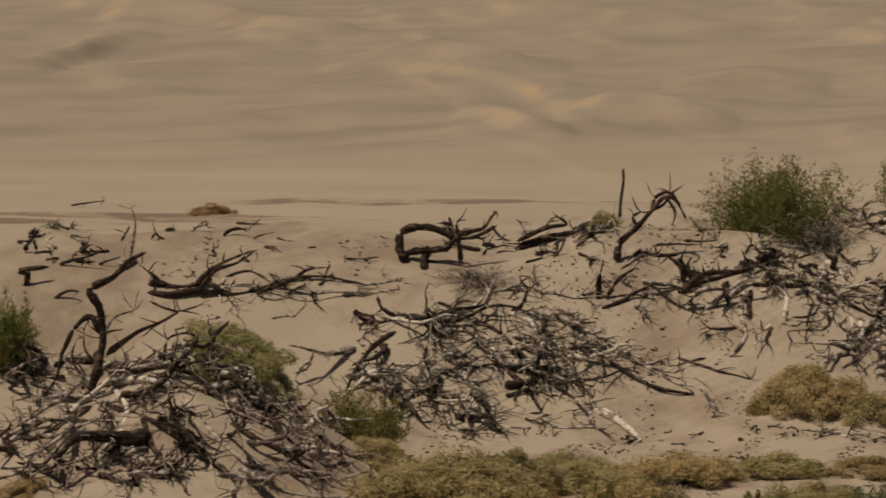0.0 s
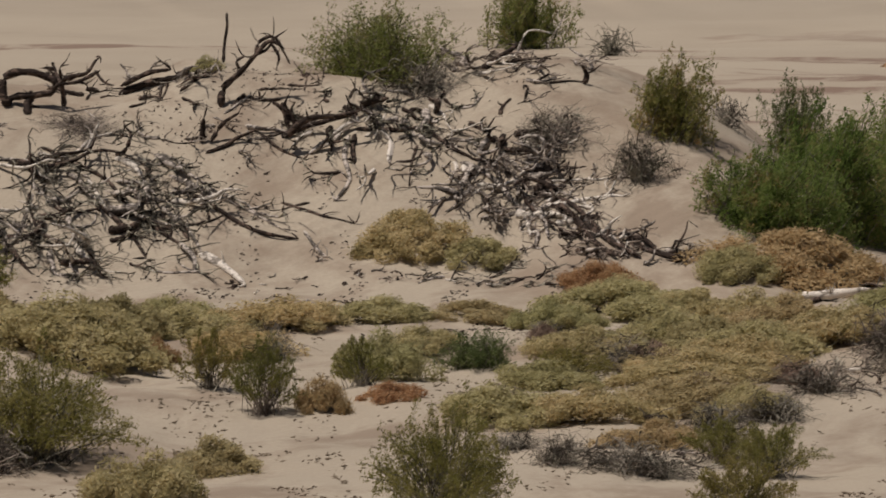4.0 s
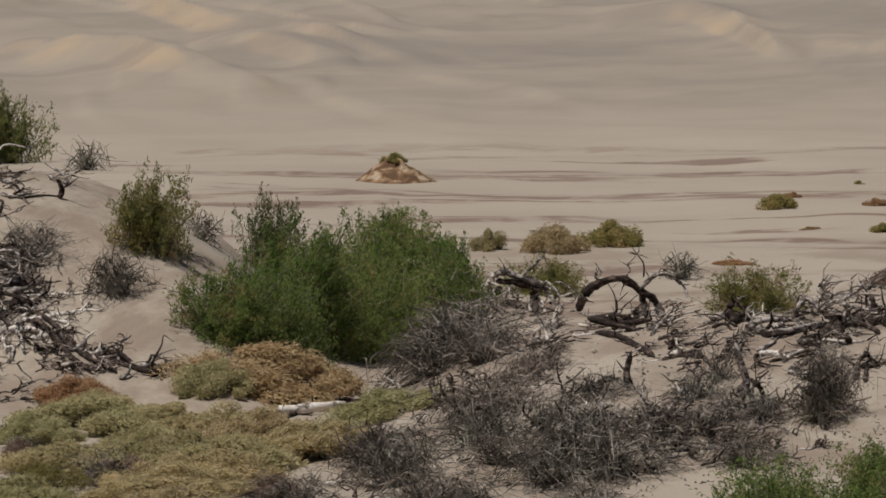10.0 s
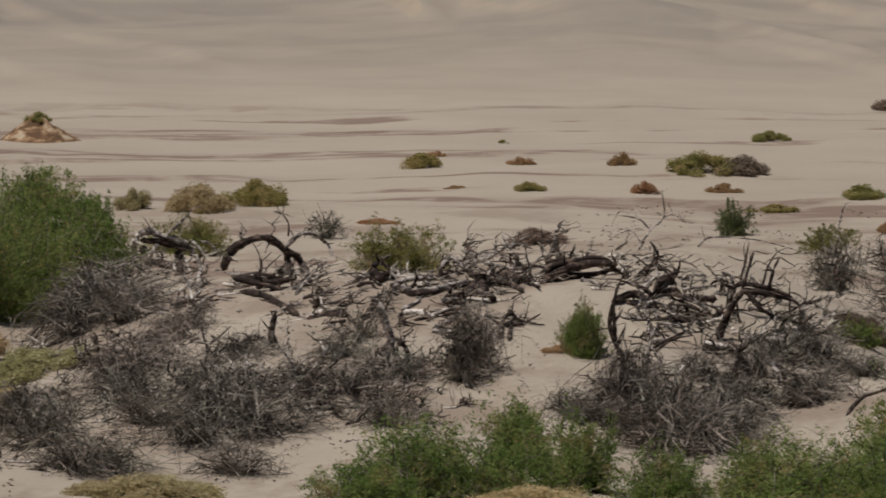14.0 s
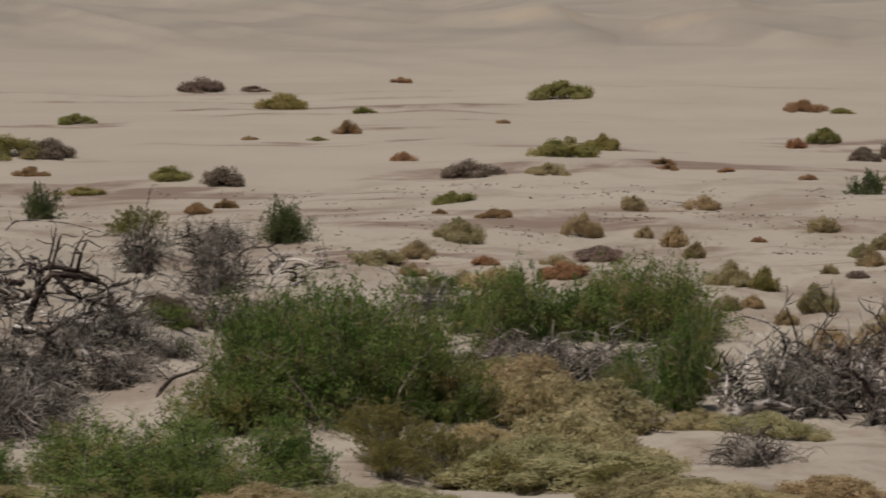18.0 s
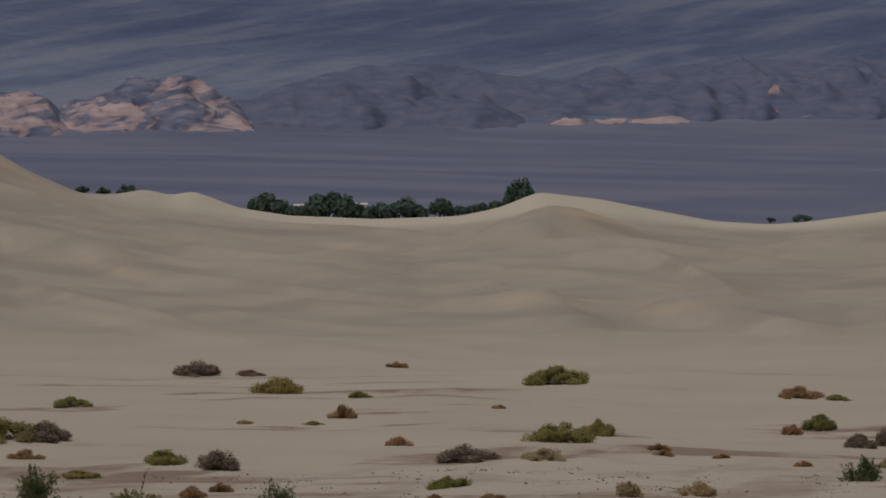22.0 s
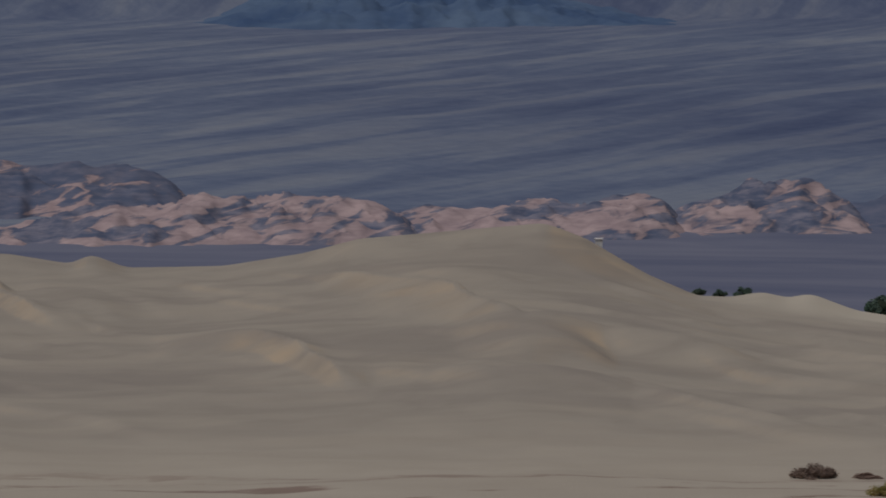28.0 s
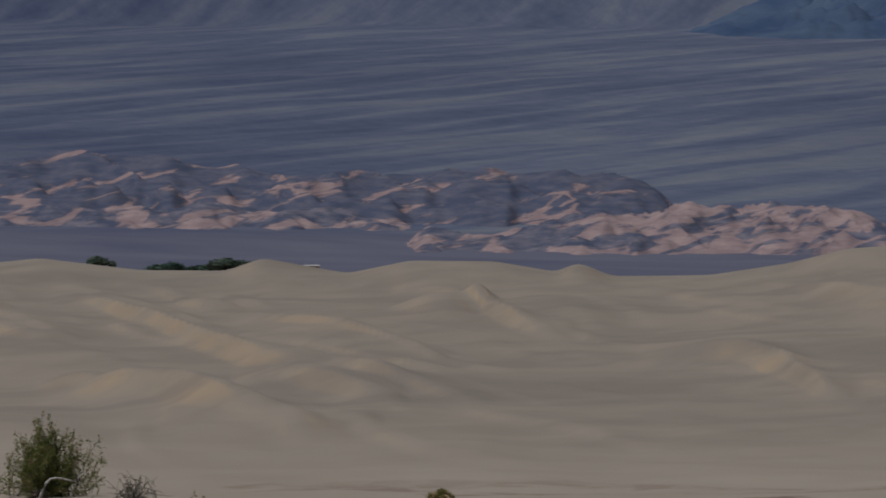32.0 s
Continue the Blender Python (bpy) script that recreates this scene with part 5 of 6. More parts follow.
standing(303, [(0.14, 0.06, WOOD_DARK, (416, -80, 456, -60, 496, -50, 546, -36)),
              (0.09, 0.03, WOOD_PALE, (466, -115, 506, -90, 526, -65, 551, -56)),
              (0.1, 0.04, WOOD_DARK, (546, -61, 616, -71, 666, -71, 716, -101, 756, -121)),
              (0.08, 0.03, WOOD, (586, -56, 611, -91, 606, -131)),
              (0.09, 0.04, WOOD, (536, -80, 526, -120, 536, -160, 510, -200)),
              (0.1, 0.05, WOOD_DARK, (416, -15, 431, -40, 441, -60)),
              (0.08, 0.03, WOOD_DARK, (376, -80, 416, -105, 456, -125)),
              (0.06, 0.02, WOOD_DARK, (656, -101, 646, -131, 641, -171)),
              (0.08, 0.03, WOOD_DARK, (465, -200, 415, -215)),
              (0.11, 0.06, WOOD_DARK, (546, -81, 541, -110, 546, -131)),],
         'forked dark limbs with a bleached curve on sand', 'dead_tree', 'standing and fallen dead trees', 5)
standing(304, [(0.1, 0.05, WOOD_PALE, (-595, -247, -655, -282, -660, -312, -635, -327)),
              (0.1, 0.04, WOOD_PALE, (-585, -247, -560, -287, -575, -337, -595, -387)),
              (0.12, 0.08, WOOD_PALE, (-595, -232, -535, -238, -475, -248)),],
         'pale dead branches curling down a heap of limbs', 'dead_tree', 'standing and fallen dead trees', 3)
standing(305, [(0.12, 0.04, WOOD_DARK, (-524, -78, -484, -80, -434, -73, -374, -86, -314, -78, -264, -53, -214, -48, -134, -64)),
              (0.08, 0.03, WOOD_DARK, (-434, -73, -404, -38, -364, -23, -334, -3)),
              (0.06, 0.02, WOOD_DARK, (-509, -83, -514, -48, -534, -28)),],
         'dark dead limb lying forked on sand', 'dead_tree', 'standing and fallen dead trees', 2)
standing(306, [(0.13, 0.06, WOOD_DARK, (-522, -63, -499, -70, -479, -73, -444, -63, -409, -58)),
              (0.09, 0.03, WOOD_DARK, (-499, -70, -509, -48, -522, -38)),
              (0.1, 0.04, WOOD_DARK, (-439, -63, -414, -38, -389, -23, -354, -8)),
              (0.08, 0.03, WOOD_DARK, (-414, -58, -374, -83, -329, -78, -294, -58, -254, -48)),
              (0.08, 0.03, WOOD_DARK, (-344, -78, -284, -63, -244, -38, -224, -33)),
              (0.07, 0.02, WOOD, (-284, -58, -224, -53, -164, -59, -129, -64)),
              (0.06, 0.02, WOOD_DARK, (-384, -48, -344, -38, -314, -53)),
              (0.06, 0.02, WOOD_DARK, (-519, -98, -474, -113, -434, -103)),
              (0.05, 0.02, WOOD, (-304, -128, -274, -118, -264, -128, -244, -103)),],
         'forked dark limb lying along sand', 'dead_tree', 'standing and fallen dead trees', 5)
standing(307, [(0.08, 0.03, WOOD_DARK, (-679, -29, -654, -17, -634, -13, -606, -2)),],
         'short dark snag half buried in sand', 'dead_snag', 'standing and fallen dead trees', 1)
standing(308, [(0.05, 0.02, WOOD_DARK, (-632, 5, -628, 15)),],
         'short dark snag half buried in sand', 'dead_snag', 'standing and fallen dead trees', 1)
standing(309, [(0.06, 0.03, WOOD_DARK, (-569, 13, -562, 28, -554, 43)),],
         'short dark snag half buried in sand', 'dead_snag', 'standing and fallen dead trees', 1)
standing(310, [(0.05, 0.03, WOOD_DARK, (-516, 17, -508, 30, -504, 24, -492, 14)),],
         'short dark snag half buried in sand', 'dead_snag', 'standing and fallen dead trees', 1)
standing(311, [(0.05, 0.02, WOOD_DARK, (-389, 22, -382, 32, -364, 38, -344, 32)),],
         'short dark snag half buried in sand', 'dead_snag', 'standing and fallen dead trees', 1)
standing(312, [(0.04, 0.02, WOOD_DARK, (-336, 16, -326, 24, -316, 26)),],
         'short dark snag half buried in sand', 'dead_snag', 'standing and fallen dead trees', 1)
standing(313, [(0.05, 0.02, WOOD_DARK, (-294, 18, -279, 14)),],
         'short dark snag half buried in sand', 'dead_snag', 'standing and fallen dead trees', 1)
standing(314, [(0.05, 0.02, WOOD_DARK, (-174, -21, -144, -17, -112, -14)),],
         'short dark snag half buried in sand', 'dead_snag', 'standing and fallen dead trees', 1)
standing(315, [(0.05, 0.02, WOOD_DARK, (-689, -87, -664, -72, -644, -73)),],
         'short dark snag half buried in sand', 'dead_snag', 'standing and fallen dead trees', 1)
standing(316, [(0.04, 0.02, WOOD_DARK, (-239, 0, -224, 2)),],
         'short dark snag half buried in sand', 'dead_snag', 'standing and fallen dead trees', 1)
standing(317, [(0.06, 0.02, WOOD_DARK, (-609, -27, -594, -19, -569, -12)),],
         'short dark snag half buried in sand', 'dead_snag', 'standing and fallen dead trees', 1)
standing(318, [(0.08, 0.03, WOOD_DARK, (21, 16, 46, 31, 71, 36, 86, 56, 96, 66)),
              (0.07, 0.03, WOOD_DARK, (86, 41, 106, 16, 141, 6)),
              (0.1, 0.05, WOOD_DARK, (31, -29, 28, 1, 16, 41, 11, 56)),
              (0.12, 0.07, WOOD_DARK, (-36, -39, -32, -19, -26, -4)),
              (0.08, 0.03, WOOD_DARK, (71, -14, 78, -4)),
              (0.08, 0.03, WOOD_DARK, (146, -29, 176, -21)),
              (0.07, 0.03, WOOD_DARK, (236, 0, 261, 20, 291, 30)),
              (0.06, 0.02, WOOD_DARK, (216, 25, 211, 0, 201, -15)),
              (0.08, 0.04, WOOD_DARK, (331, -30, 346, -10, 376, -15, 416, -20)),],
         'dark crooked branches rising along a sand crest', 'dead_tree', 'standing and fallen dead trees', 4)
standing(319, [(0.08, 0.03, WOOD_DARK, (346, 35, 336, 55, 351, 65)),
              (0.07, 0.03, WOOD_DARK, (371, 65, 376, 90, 401, 100, 416, 80, 431, 50)),
              (0.06, 0.02, WOOD_DARK, (396, 90, 411, 65, 406, 40)),
              (0.06, 0.02, WOOD_DARK, (456, 0, 461, 25)),
              (0.06, 0.02, WOOD_DARK, (536, -20, 546, -1, 566, -16)),
              (0.09, 0.05, WOOD_DARK, (691, -39, 696, -16, 706, -6)),
              (0.05, 0.02, WOOD_DARK, (426, 10, 456, 8, 486, 12)),],
         'dark dead boughs branching over the crest', 'dead_tree', 'standing and fallen dead trees', 4)
standing(320, [(0.15, 0.1, WOOD_DARK, (-64, -24, -77, 1, -72, 29, -39, 39, 1, 31, 21, 16)),
              (0.13, 0.06, WOOD_DARK, (-79, -24, -49, -4, 6, 1, 21, 16, 56, 21, 96, 41)),
              (0.14, 0.08, WOOD_DARK, (-32, -39, -34, -14, -14, 1)),
              (0.08, 0.04, WOOD_DARK, (31, -29, 28, 11, 24, 46)),],
         'dark dead trunk bent into a loop on a sand crest', 'dead_tree', 'standing and fallen dead trees', 2)
standing(321, [(0.15, 0.08, WOOD_DARK, (128, -7, 176, 11, 216, 25, 256, 38)),
              (0.1, 0.05, WOOD_DARK, (131, 16, 181, 36, 221, 42)),
              (0.07, 0.03, WOOD_DARK, (201, -15, 206, 10, 236, 30)),],
         'dark fallen trunk on a sand crest with broken branches', 'dead_tree', 'standing and fallen dead trees', 2)
standing(322, [(0.07, 0.045, WOOD_DARK, (313, 50, 315, 85, 320, 120, 319, 143)),],
         'thin upright dead post on the hummock crest', 'dead_post', 'standing and fallen dead trees', 0)
standing(323, [(0.15, 0.05, WOOD_DARK, (308, -28, 314, 10, 346, 40, 371, 68, 396, 92, 421, 78)),
              (0.06, 0.02, WOOD_DARK, (371, 68, 391, 78, 401, 95)),
              (0.05, 0.02, WOOD, (291, 40, 301, 50, 311, 20)),],
         'brown dead limb reaching up from the crest', 'dead_tree', 'standing and fallen dead trees', 3)
standing(324, [(0.13, 0.07, WOOD_PALE, (121, -119, 151, -134, 171, -164, 180, -194)),
              (0.09, 0.04, WOOD_PALE, (71, -154, 95, -194, 115, -229)),
              (0.08, 0.04, WOOD, (195, -200, 245, -240, 275, -290)),
              (0.14, 0.08, WOOD_PALE, (270, -290, 315, -315, 350, -345)),],
         'bleached dead log lying down the sand slope', 'dead_tree', 'standing and fallen dead trees', 2)
standing(325, [(0.15, 0.12, WOOD_DARK, (-124, -134, -144, -119, -159, -109)),
              (0.09, 0.05, WOOD_DARK, (-84, -119, -109, -104, -116, -84)),],
         'short dark stump jutting from a limb heap', 'dead_tree', 'standing and fallen dead trees', 1)
standing(326, [(0.1, 0.06, WOOD_DARK, (274, -90, 276, -60, 278, -45)),
              (0.09, 0.03, WOOD_DARK, (291, -90, 311, -55, 341, -35)),
              (0.09, 0.04, WOOD_DARK, (281, -112, 316, -105, 336, -80, 371, -65)),],
         'upright fork of dead wood on sand', 'dead_tree', 'standing and fallen dead trees', 1)
standing(327, [(0.07, 0.04, WOOD_PALE, (64, -119, 78, -84, 94, -49)),],
         'pale dead fork leaning on the slope', 'dead_tree', 'standing and fallen dead trees', 2)
standing(328, [(0.09, 0.04, WOOD_DARK, (-739, -7, -734, 13, -714, 38)),
              (0.07, 0.03, WOOD_DARK, (-719, -2, -724, 18)),],
         'small dark snag half buried in sand', 'dead_tree', 'standing and fallen dead trees', 0)
standing(329, [(0.12, 0.05, WOOD_DARK, (-739, -62, -734, -42, -749, -35, -696, -29)),],
         'small dark snag half buried in sand', 'dead_tree', 'standing and fallen dead trees', 0)
standing(330, [(0.07, 0.03, WOOD_DARK, (-659, 78, -634, 83, -599, 88)),],
         'thin dead branch lying on far sand', 'dead_tree', 'standing and fallen dead trees', 3)
standing(331, [(0.05, 0.02, WOOD_DARK, (-389, 22, -374, 34, -344, 37)),],
         'curved dark stick arched over sand', 'dead_tree', 'standing and fallen dead trees', 0)
standing(332, [(0.1, 0.04, WOOD_PALE, (463, -116, 493, -86, 533, -56, 563, -51)),
              (0.08, 0.03, WOOD_PALE, (603, -126, 608, -86, 588, -66)),
              (0.13, 0.07, WOOD_DARK, (423, -75, 463, -46, 513, -41, 558, -31)),
              (0.12, 0.05, WOOD_DARK, (428, -60, 418, -30, 398, -15)),],
         'pale forked limb across a dark tangle', 'dead_tree', 'standing and fallen dead trees', 4)
standing(333, [(0.15, 0.05, WOOD_DARK, (773, 39, 788, 54, 813, 69, 833, 84)),
              (0.05, 0.02, WOOD_PALE, (833, 69, 853, 109, 898, 104)),
              (0.06, 0.03, WOOD_DARK, (813, 54, 853, 54, 893, 59)),],
         'dark snag at the edge of a green bush', 'dead_tree', 'standing and fallen dead trees', 3)
standing(334, [(0.12, 0.06, WOOD_DARK, (953, 13, 956, 33, 948, 48)),
              (0.05, 0.03, WOOD_DARK, (883, 9, 923, 14, 953, 18)),],
         'dark upright stump on the slope', 'dead_tree', 'standing and fallen dead trees', 1)
standing(335, [(0.11, 0.05, WOOD_DARK, (688, -38, 691, -18, 675, -11)),
              (0.08, 0.04, WOOD_DARK, (803, -46, 808, -26, 823, -16)),],
         'dark upright stump on the slope', 'dead_tree', 'standing and fallen dead trees', 1)
standing(336, [(0.12, 0.07, WOOD, (733, -126, 783, -156, 833, -206, 863, -256)),
              (0.11, 0.07, WOOD_DARK, (883, -186, 933, -206, 983, -257, 1033, -287)),
              (0.1, 0.06, WOOD_DARK, (943, -231, 993, -267, 1053, -297)),
              (0.1, 0.06, WOOD_DARK, (1033, -272, 1083, -292, 1128, -302)),],
         'thick dead limbs lying down a sand slope', 'dead_tree', 'standing and fallen dead trees', 4)
standing(337, [(0.05, 0.015, WOOD_DARK, (1118, -302, 1115, -277, 1131, -247, 1135, -227)),],
         'small dead branch standing on sand', 'dead_tree', 'standing and fallen dead trees', 4)
standing(338, [(0.13, 0.11, WOOD_PALE, (1333, -369, 1383, -359, 1458, -348)),
              (0.1, 0.07, WOOD_DARK, (1348, -377, 1378, -369, 1403, -369)),],
         'bleached fallen log among yellow bushes', 'dead_log', 'standing and fallen dead trees', 3)
standing(339, [(0.17, 0.13, WOOD_DARK, (1870, -190, 1877, -166, 1890, -147, 1911, -134, 1937, -128, 1958, -132, 1980, -149, 1997, -158, 2014, -179, 2025, -209)),
              (0.15, 0.11, WOOD_DARK, (1981, -150, 1987, -179, 1985, -206)),
              (0.11, 0.05, WOOD, (1980, -145, 1997, -128, 2018, -119, 2040, -126, 2057, -141, 2064, -162)),
              (0.05, 0.025, WOOD_DARK, (1986, -126, 1986, -102, 1975, -85)),
              (0.06, 0.03, WOOD, (1911, -134, 1900, -124, 1912, -116)),
              (0.05, 0.02, WOOD, (1950, -130, 1962, -112, 1955, -103)),
              (0.13, 0.08, WOOD_DARK, (1890, -202, 1932, -200, 1975, -208, 2022, -214)),
              (0.10, 0.05, WOOD, (1857, -184, 1887, -196, 1937, -198)),],
         'thick dead trunk arching over sand', 'dead_tree', 'standing and fallen dead trees', 5)
# pale left post and black inner strokes carry sun and shade in their colour
standing(340, [(0.14, 0.10, WOOD_PALE, (1706, -172, 1709, -150, 1714, -134, 1722, -120)),
              (0.16, 0.10, WOOD, (1720, -121, 1740, -115, 1757, -123, 1787, -132, 1808, -141, 1821, -158, 1831, -184)),
              (0.15, 0.11, WOOD_DARK, (1724, -130, 1752, -134, 1784, -141, 1806, -150)),
              (0.19, 0.15, WOOD_DARK, (1792, -150, 1793, -170, 1795, -194)),
              (0.17, 0.13, WOOD_DARK, (1733, -174, 1760, -180, 1790, -186)),
              (0.15, 0.10, WOOD_DARK, (1728, -140, 1731, -160, 1736, -178)),
              (0.07, 0.05, WOOD_PALE, (1761, -124, 1748, -150, 1736, -172)),
              (0.06, 0.03, WOOD, (1768, -124, 1790, -106, 1810, -85)),
              (0.06, 0.03, WOOD_PALE, (1792, -150, 1807, -174, 1815, -204, 1819, -224)),
              (0.07, 0.04, WOOD_PALE, (1812, -132, 1822, -140, 1837, -160, 1831, -184, 1824, -212)),
              (0.05, 0.025, WOOD, (1829, -134, 1850, -140, 1866, -166)),
              (0.07, 0.04, WOOD_PALE, (1667, -166, 1669, -148, 1672, -136)),],
         'gnarled dead trunks bent into a hollow frame', 'dead_tree', 'standing and fallen dead trees', 5)
standing(341, [(0.06, 0.02, WOOD, (1617, -235, 1657, -195, 1697, -175, 1747, -180)),
              (0.06, 0.02, WOOD, (1557, -235, 1617, -200, 1667, -180)),
              (0.06, 0.02, WOOD_DARK, (1667, -275, 1669, -245, 1675, -220)),
              (0.07, 0.03, WOOD_DARK, (1697, -265, 1722, -235, 1757, -244)),
              (0.06, 0.02, WOOD, (1647, -275, 1697, -265, 1747, -275)),
              (0.05, 0.02, WOOD_PALE, (1757, -234, 1802, -219, 1827, -194)),],
         'heap of grey twigs round dark dead stems', 'dead_tree', 'standing and fallen dead trees', 8)
standing(342, [(0.1, 0.06, WOOD_DARK, (1577, -297, 1602, -300, 1622, -303)),
              (0.1, 0.07, WOOD_DARK, (1637, -307, 1647, -315)),
              (0.08, 0.04, WOOD_DARK, (1507, -330, 1537, -337, 1572, -350, 1597, -353)),
              (0.05, 0.02, WOOD, (1517, -330, 1515, -315)),
              (0.07, 0.03, WOOD_DARK, (1617, -335, 1657, -330, 1687, -335)),],
         'dark dead limbs half buried on a sand shelf', 'dead_tree', 'standing and fallen dead trees', 3)
standing(343, [(0.12, 0.06, WOOD_DARK, (2167, -213, 2197, -228, 2237, -225, 2287, -213, 2327, -208)),
              (0.14, 0.07, WOOD_DARK, (2437, -192, 2457, -177, 2497, -167, 2537, -162, 2557, -172)),
              (0.12, 0.07, WOOD_DARK, (2357, -202, 2387, -217, 2402, -227)),
              (0.13, 0.08, WOOD_DARK, (2307, -218, 2342, -228)),
              (0.08, 0.03, WOOD, (2257, -178, 2277, -163, 2297, -183)),
              (0.08, 0.03, WOOD_DARK, (2107, -213, 2132, -208, 2142, -223)),
              (0.07, 0.03, WOOD_DARK, (2377, -312, 2382, -287, 2402, -277)),
              (0.08, 0.04, WOOD_DARK, (2142, -238, 2152, -273, 2165, -313, 2157, -343)),
              (0.08, 0.04, WOOD_DARK, (2152, -338, 2167, -313, 2187, -318, 2197, -341)),],
         'long dark limbs lying over the low crest', 'dead_tree', 'standing and fallen dead trees', 4)
standing(344, [(0.09, 0.04, WOOD_DARK, (2604, -363, 2584, -338, 2569, -318, 2564, -278, 2562, -238)),
              (0.07, 0.03, WOOD_DARK, (2624, -378, 2624, -348, 2626, -313)),
              (0.05, 0.02, WOOD_DARK, (2634, -333, 2664, -308, 2704, -299)),],
         'crooked dark sapling standing before a tangle', 'dead_tree', 'standing and fallen dead trees', 6)
standing(345, [(0.13, 0.08, WOOD_DARK, (2634, -233, 2644, -208, 2659, -193)),
              (0.1, 0.06, WOOD_DARK, (2644, -228, 2669, -218, 2679, -228)),
              (0.1, 0.05, WOOD_DARK, (2584, -246, 2614, -256, 2634, -265)),
              (0.11, 0.06, WOOD_DARK, (2659, -256, 2684, -253, 2719, -264)),
              (0.09, 0.04, WOOD_DARK, (2364, -288, 2384, -290, 2404, -283)),
              (0.06, 0.02, WOOD, (2684, -218, 2714, -214, 2749, -209)),],
         'broken dark stump and limbs on sand', 'dead_tree', 'standing and fallen dead trees', 3)
standing(346, [(0.12, 0.07, WOOD_DARK, (1901, -226, 1941, -234, 1971, -251, 2006, -271)),
              (0.09, 0.05, WOOD_DARK, (1911, -206, 1971, -221, 2031, -246, 2101, -246)),
              (0.1, 0.08, WOOD_DARK, (1886, -196, 1941, -208, 2001, -206)),],
         'long dead limbs lying across pale sand', 'dead_tree', 'standing and fallen dead trees', 3)
standing(347, [(0.12, 0.09, WOOD, (2173, -214, 2206, -231, 2261, -221, 2311, -211)),
              (0.05, 0.03, WOOD_PALE, (2176, -214, 2179, -196, 2196, -186)),
              (0.04, 0.02, WOOD_PALE, (2179, -201, 2167, -186)),
              (0.16, 0.08, WOOD_DARK, (2331, -231, 2331, -206, 2351, -191)),],
         'dead limb ending in a bleached fork', 'dead_tree', 'standing and fallen dead trees', 4)
standing(348, [(0.13, 0.08, WOOD_DARK, (1961, -326, 1956, -296, 1964, -261)),
              (0.07, 0.03, WOOD, (1951, -316, 1936, -306, 1921, -311)),],
         'dark dead stump standing on sand', 'dead_tree', 'standing and fallen dead trees', 4)
standing(349, [(0.09, 0.03, WOOD, (2151, -356, 2171, -316, 2161, -276, 2146, -236)),
              (0.09, 0.05, WOOD_DARK, (2171, -336, 2186, -314, 2201, -336)),],
         'crooked dead sapling on the low hummock', 'dead_tree', 'standing and fallen dead trees', 4)
standing(350, [(0.09, 0.03, WOOD_PALE, (1891, -396, 1906, -381, 1916, -356)),
              (0.08, 0.03, WOOD_PALE, (1901, -386, 1871, -416, 1836, -446)),
              (0.08, 0.03, WOOD_PALE, (1901, -381, 1896, -426, 1876, -456)),
              (0.07, 0.03, WOOD_PALE, (1911, -381, 1936, -416, 1946, -456)),
              (0.13, 0.08, WOOD_DARK, (1866, -416, 1871, -376, 1911, -366)),],
         'bleached dead root crown spreading over sand', 'dead_tree', 'standing and fallen dead trees', 6)
standing(351, [(0.17, 0.09, WOOD_DARK, (2749, -311, 2761, -269, 2781, -234, 2795, -216)),
              (0.09, 0.06, WOOD_DARK, (2787, -219, 2822, -222, 2856, -229, 2889, -242, 2896, -280)),
              (0.06, 0.03, WOOD_DARK, (2790, -216, 2802, -179, 2810, -149)),
              (0.05, 0.03, WOOD_DARK, (2837, -221, 2845, -184, 2857, -159)),
              (0.07, 0.04, WOOD_DARK, (2802, -224, 2821, -249, 2846, -264)),],
         'dark forked dead tree standing on sand', 'dead_tree', 'standing and fallen dead trees', 4)
standing(352, [(0.1, 0.04, WOOD_DARK, (2616, -373, 2591, -348, 2568, -318, 2556, -278, 2566, -228, 2577, -198)),
              (0.08, 0.03, WOOD, (2621, -358, 2626, -318, 2641, -278)),
              (0.05, 0.02, WOOD_DARK, (2626, -328, 2656, -308, 2696, -289)),],
         'bare dead tree with drooping twigs', 'dead_tree', 'standing and fallen dead trees', 8)
standing(353, [(0.07, 0.02, WOOD, (2607, -148, 2627, -113, 2652, -88, 2647, -43)),
              (0.05, 0.015, WOOD, (2627, -113, 2607, -93, 2567, -86)),
              (0.04, 0.015, WOOD, (2647, -93, 2667, -84, 2687, -99)),
              (0.04, 0.015, WOOD, (2612, -138, 2592, -113, 2557, -128)),],
         'bare dead tree with thin branches on the flat', 'dead_tree', 'standing and fallen dead trees', 6)
standing(354, [(0.11, 0.07, WOOD_DARK, (2964, -225, 2959, -200, 2955, -175)),
              (0.04, 0.02, WOOD, (2959, -110, 2965, -85, 2969, -70)),],
         'dark dead stump on the low hummock', 'dead_tree', 'standing and fallen dead trees', 4)
standing(355, [(0.09, 0.06, WOOD_DARK, (3047, -212, 3047, -180, 3037, -152)),],
         'dark dead stump on the low hummock', 'dead_tree', 'standing and fallen dead trees', 4)
standing(356, [(0.15, 0.09, WOOD_DARK, (2442, -208, 2477, -183, 2522, -173, 2567, -173)),
              (0.14, 0.08, WOOD_DARK, (2296, -237, 2317, -217, 2337, -192)),
              (0.15, 0.09, WOOD_DARK, (2641, -233, 2647, -208, 2672, -197)),
              (0.11, 0.07, WOOD_DARK, (2196, -231, 2246, -227, 2307, -217)),],
         'thick dark fallen trunk on the crest', 'dead_tree', 'standing and fallen dead trees', 6)
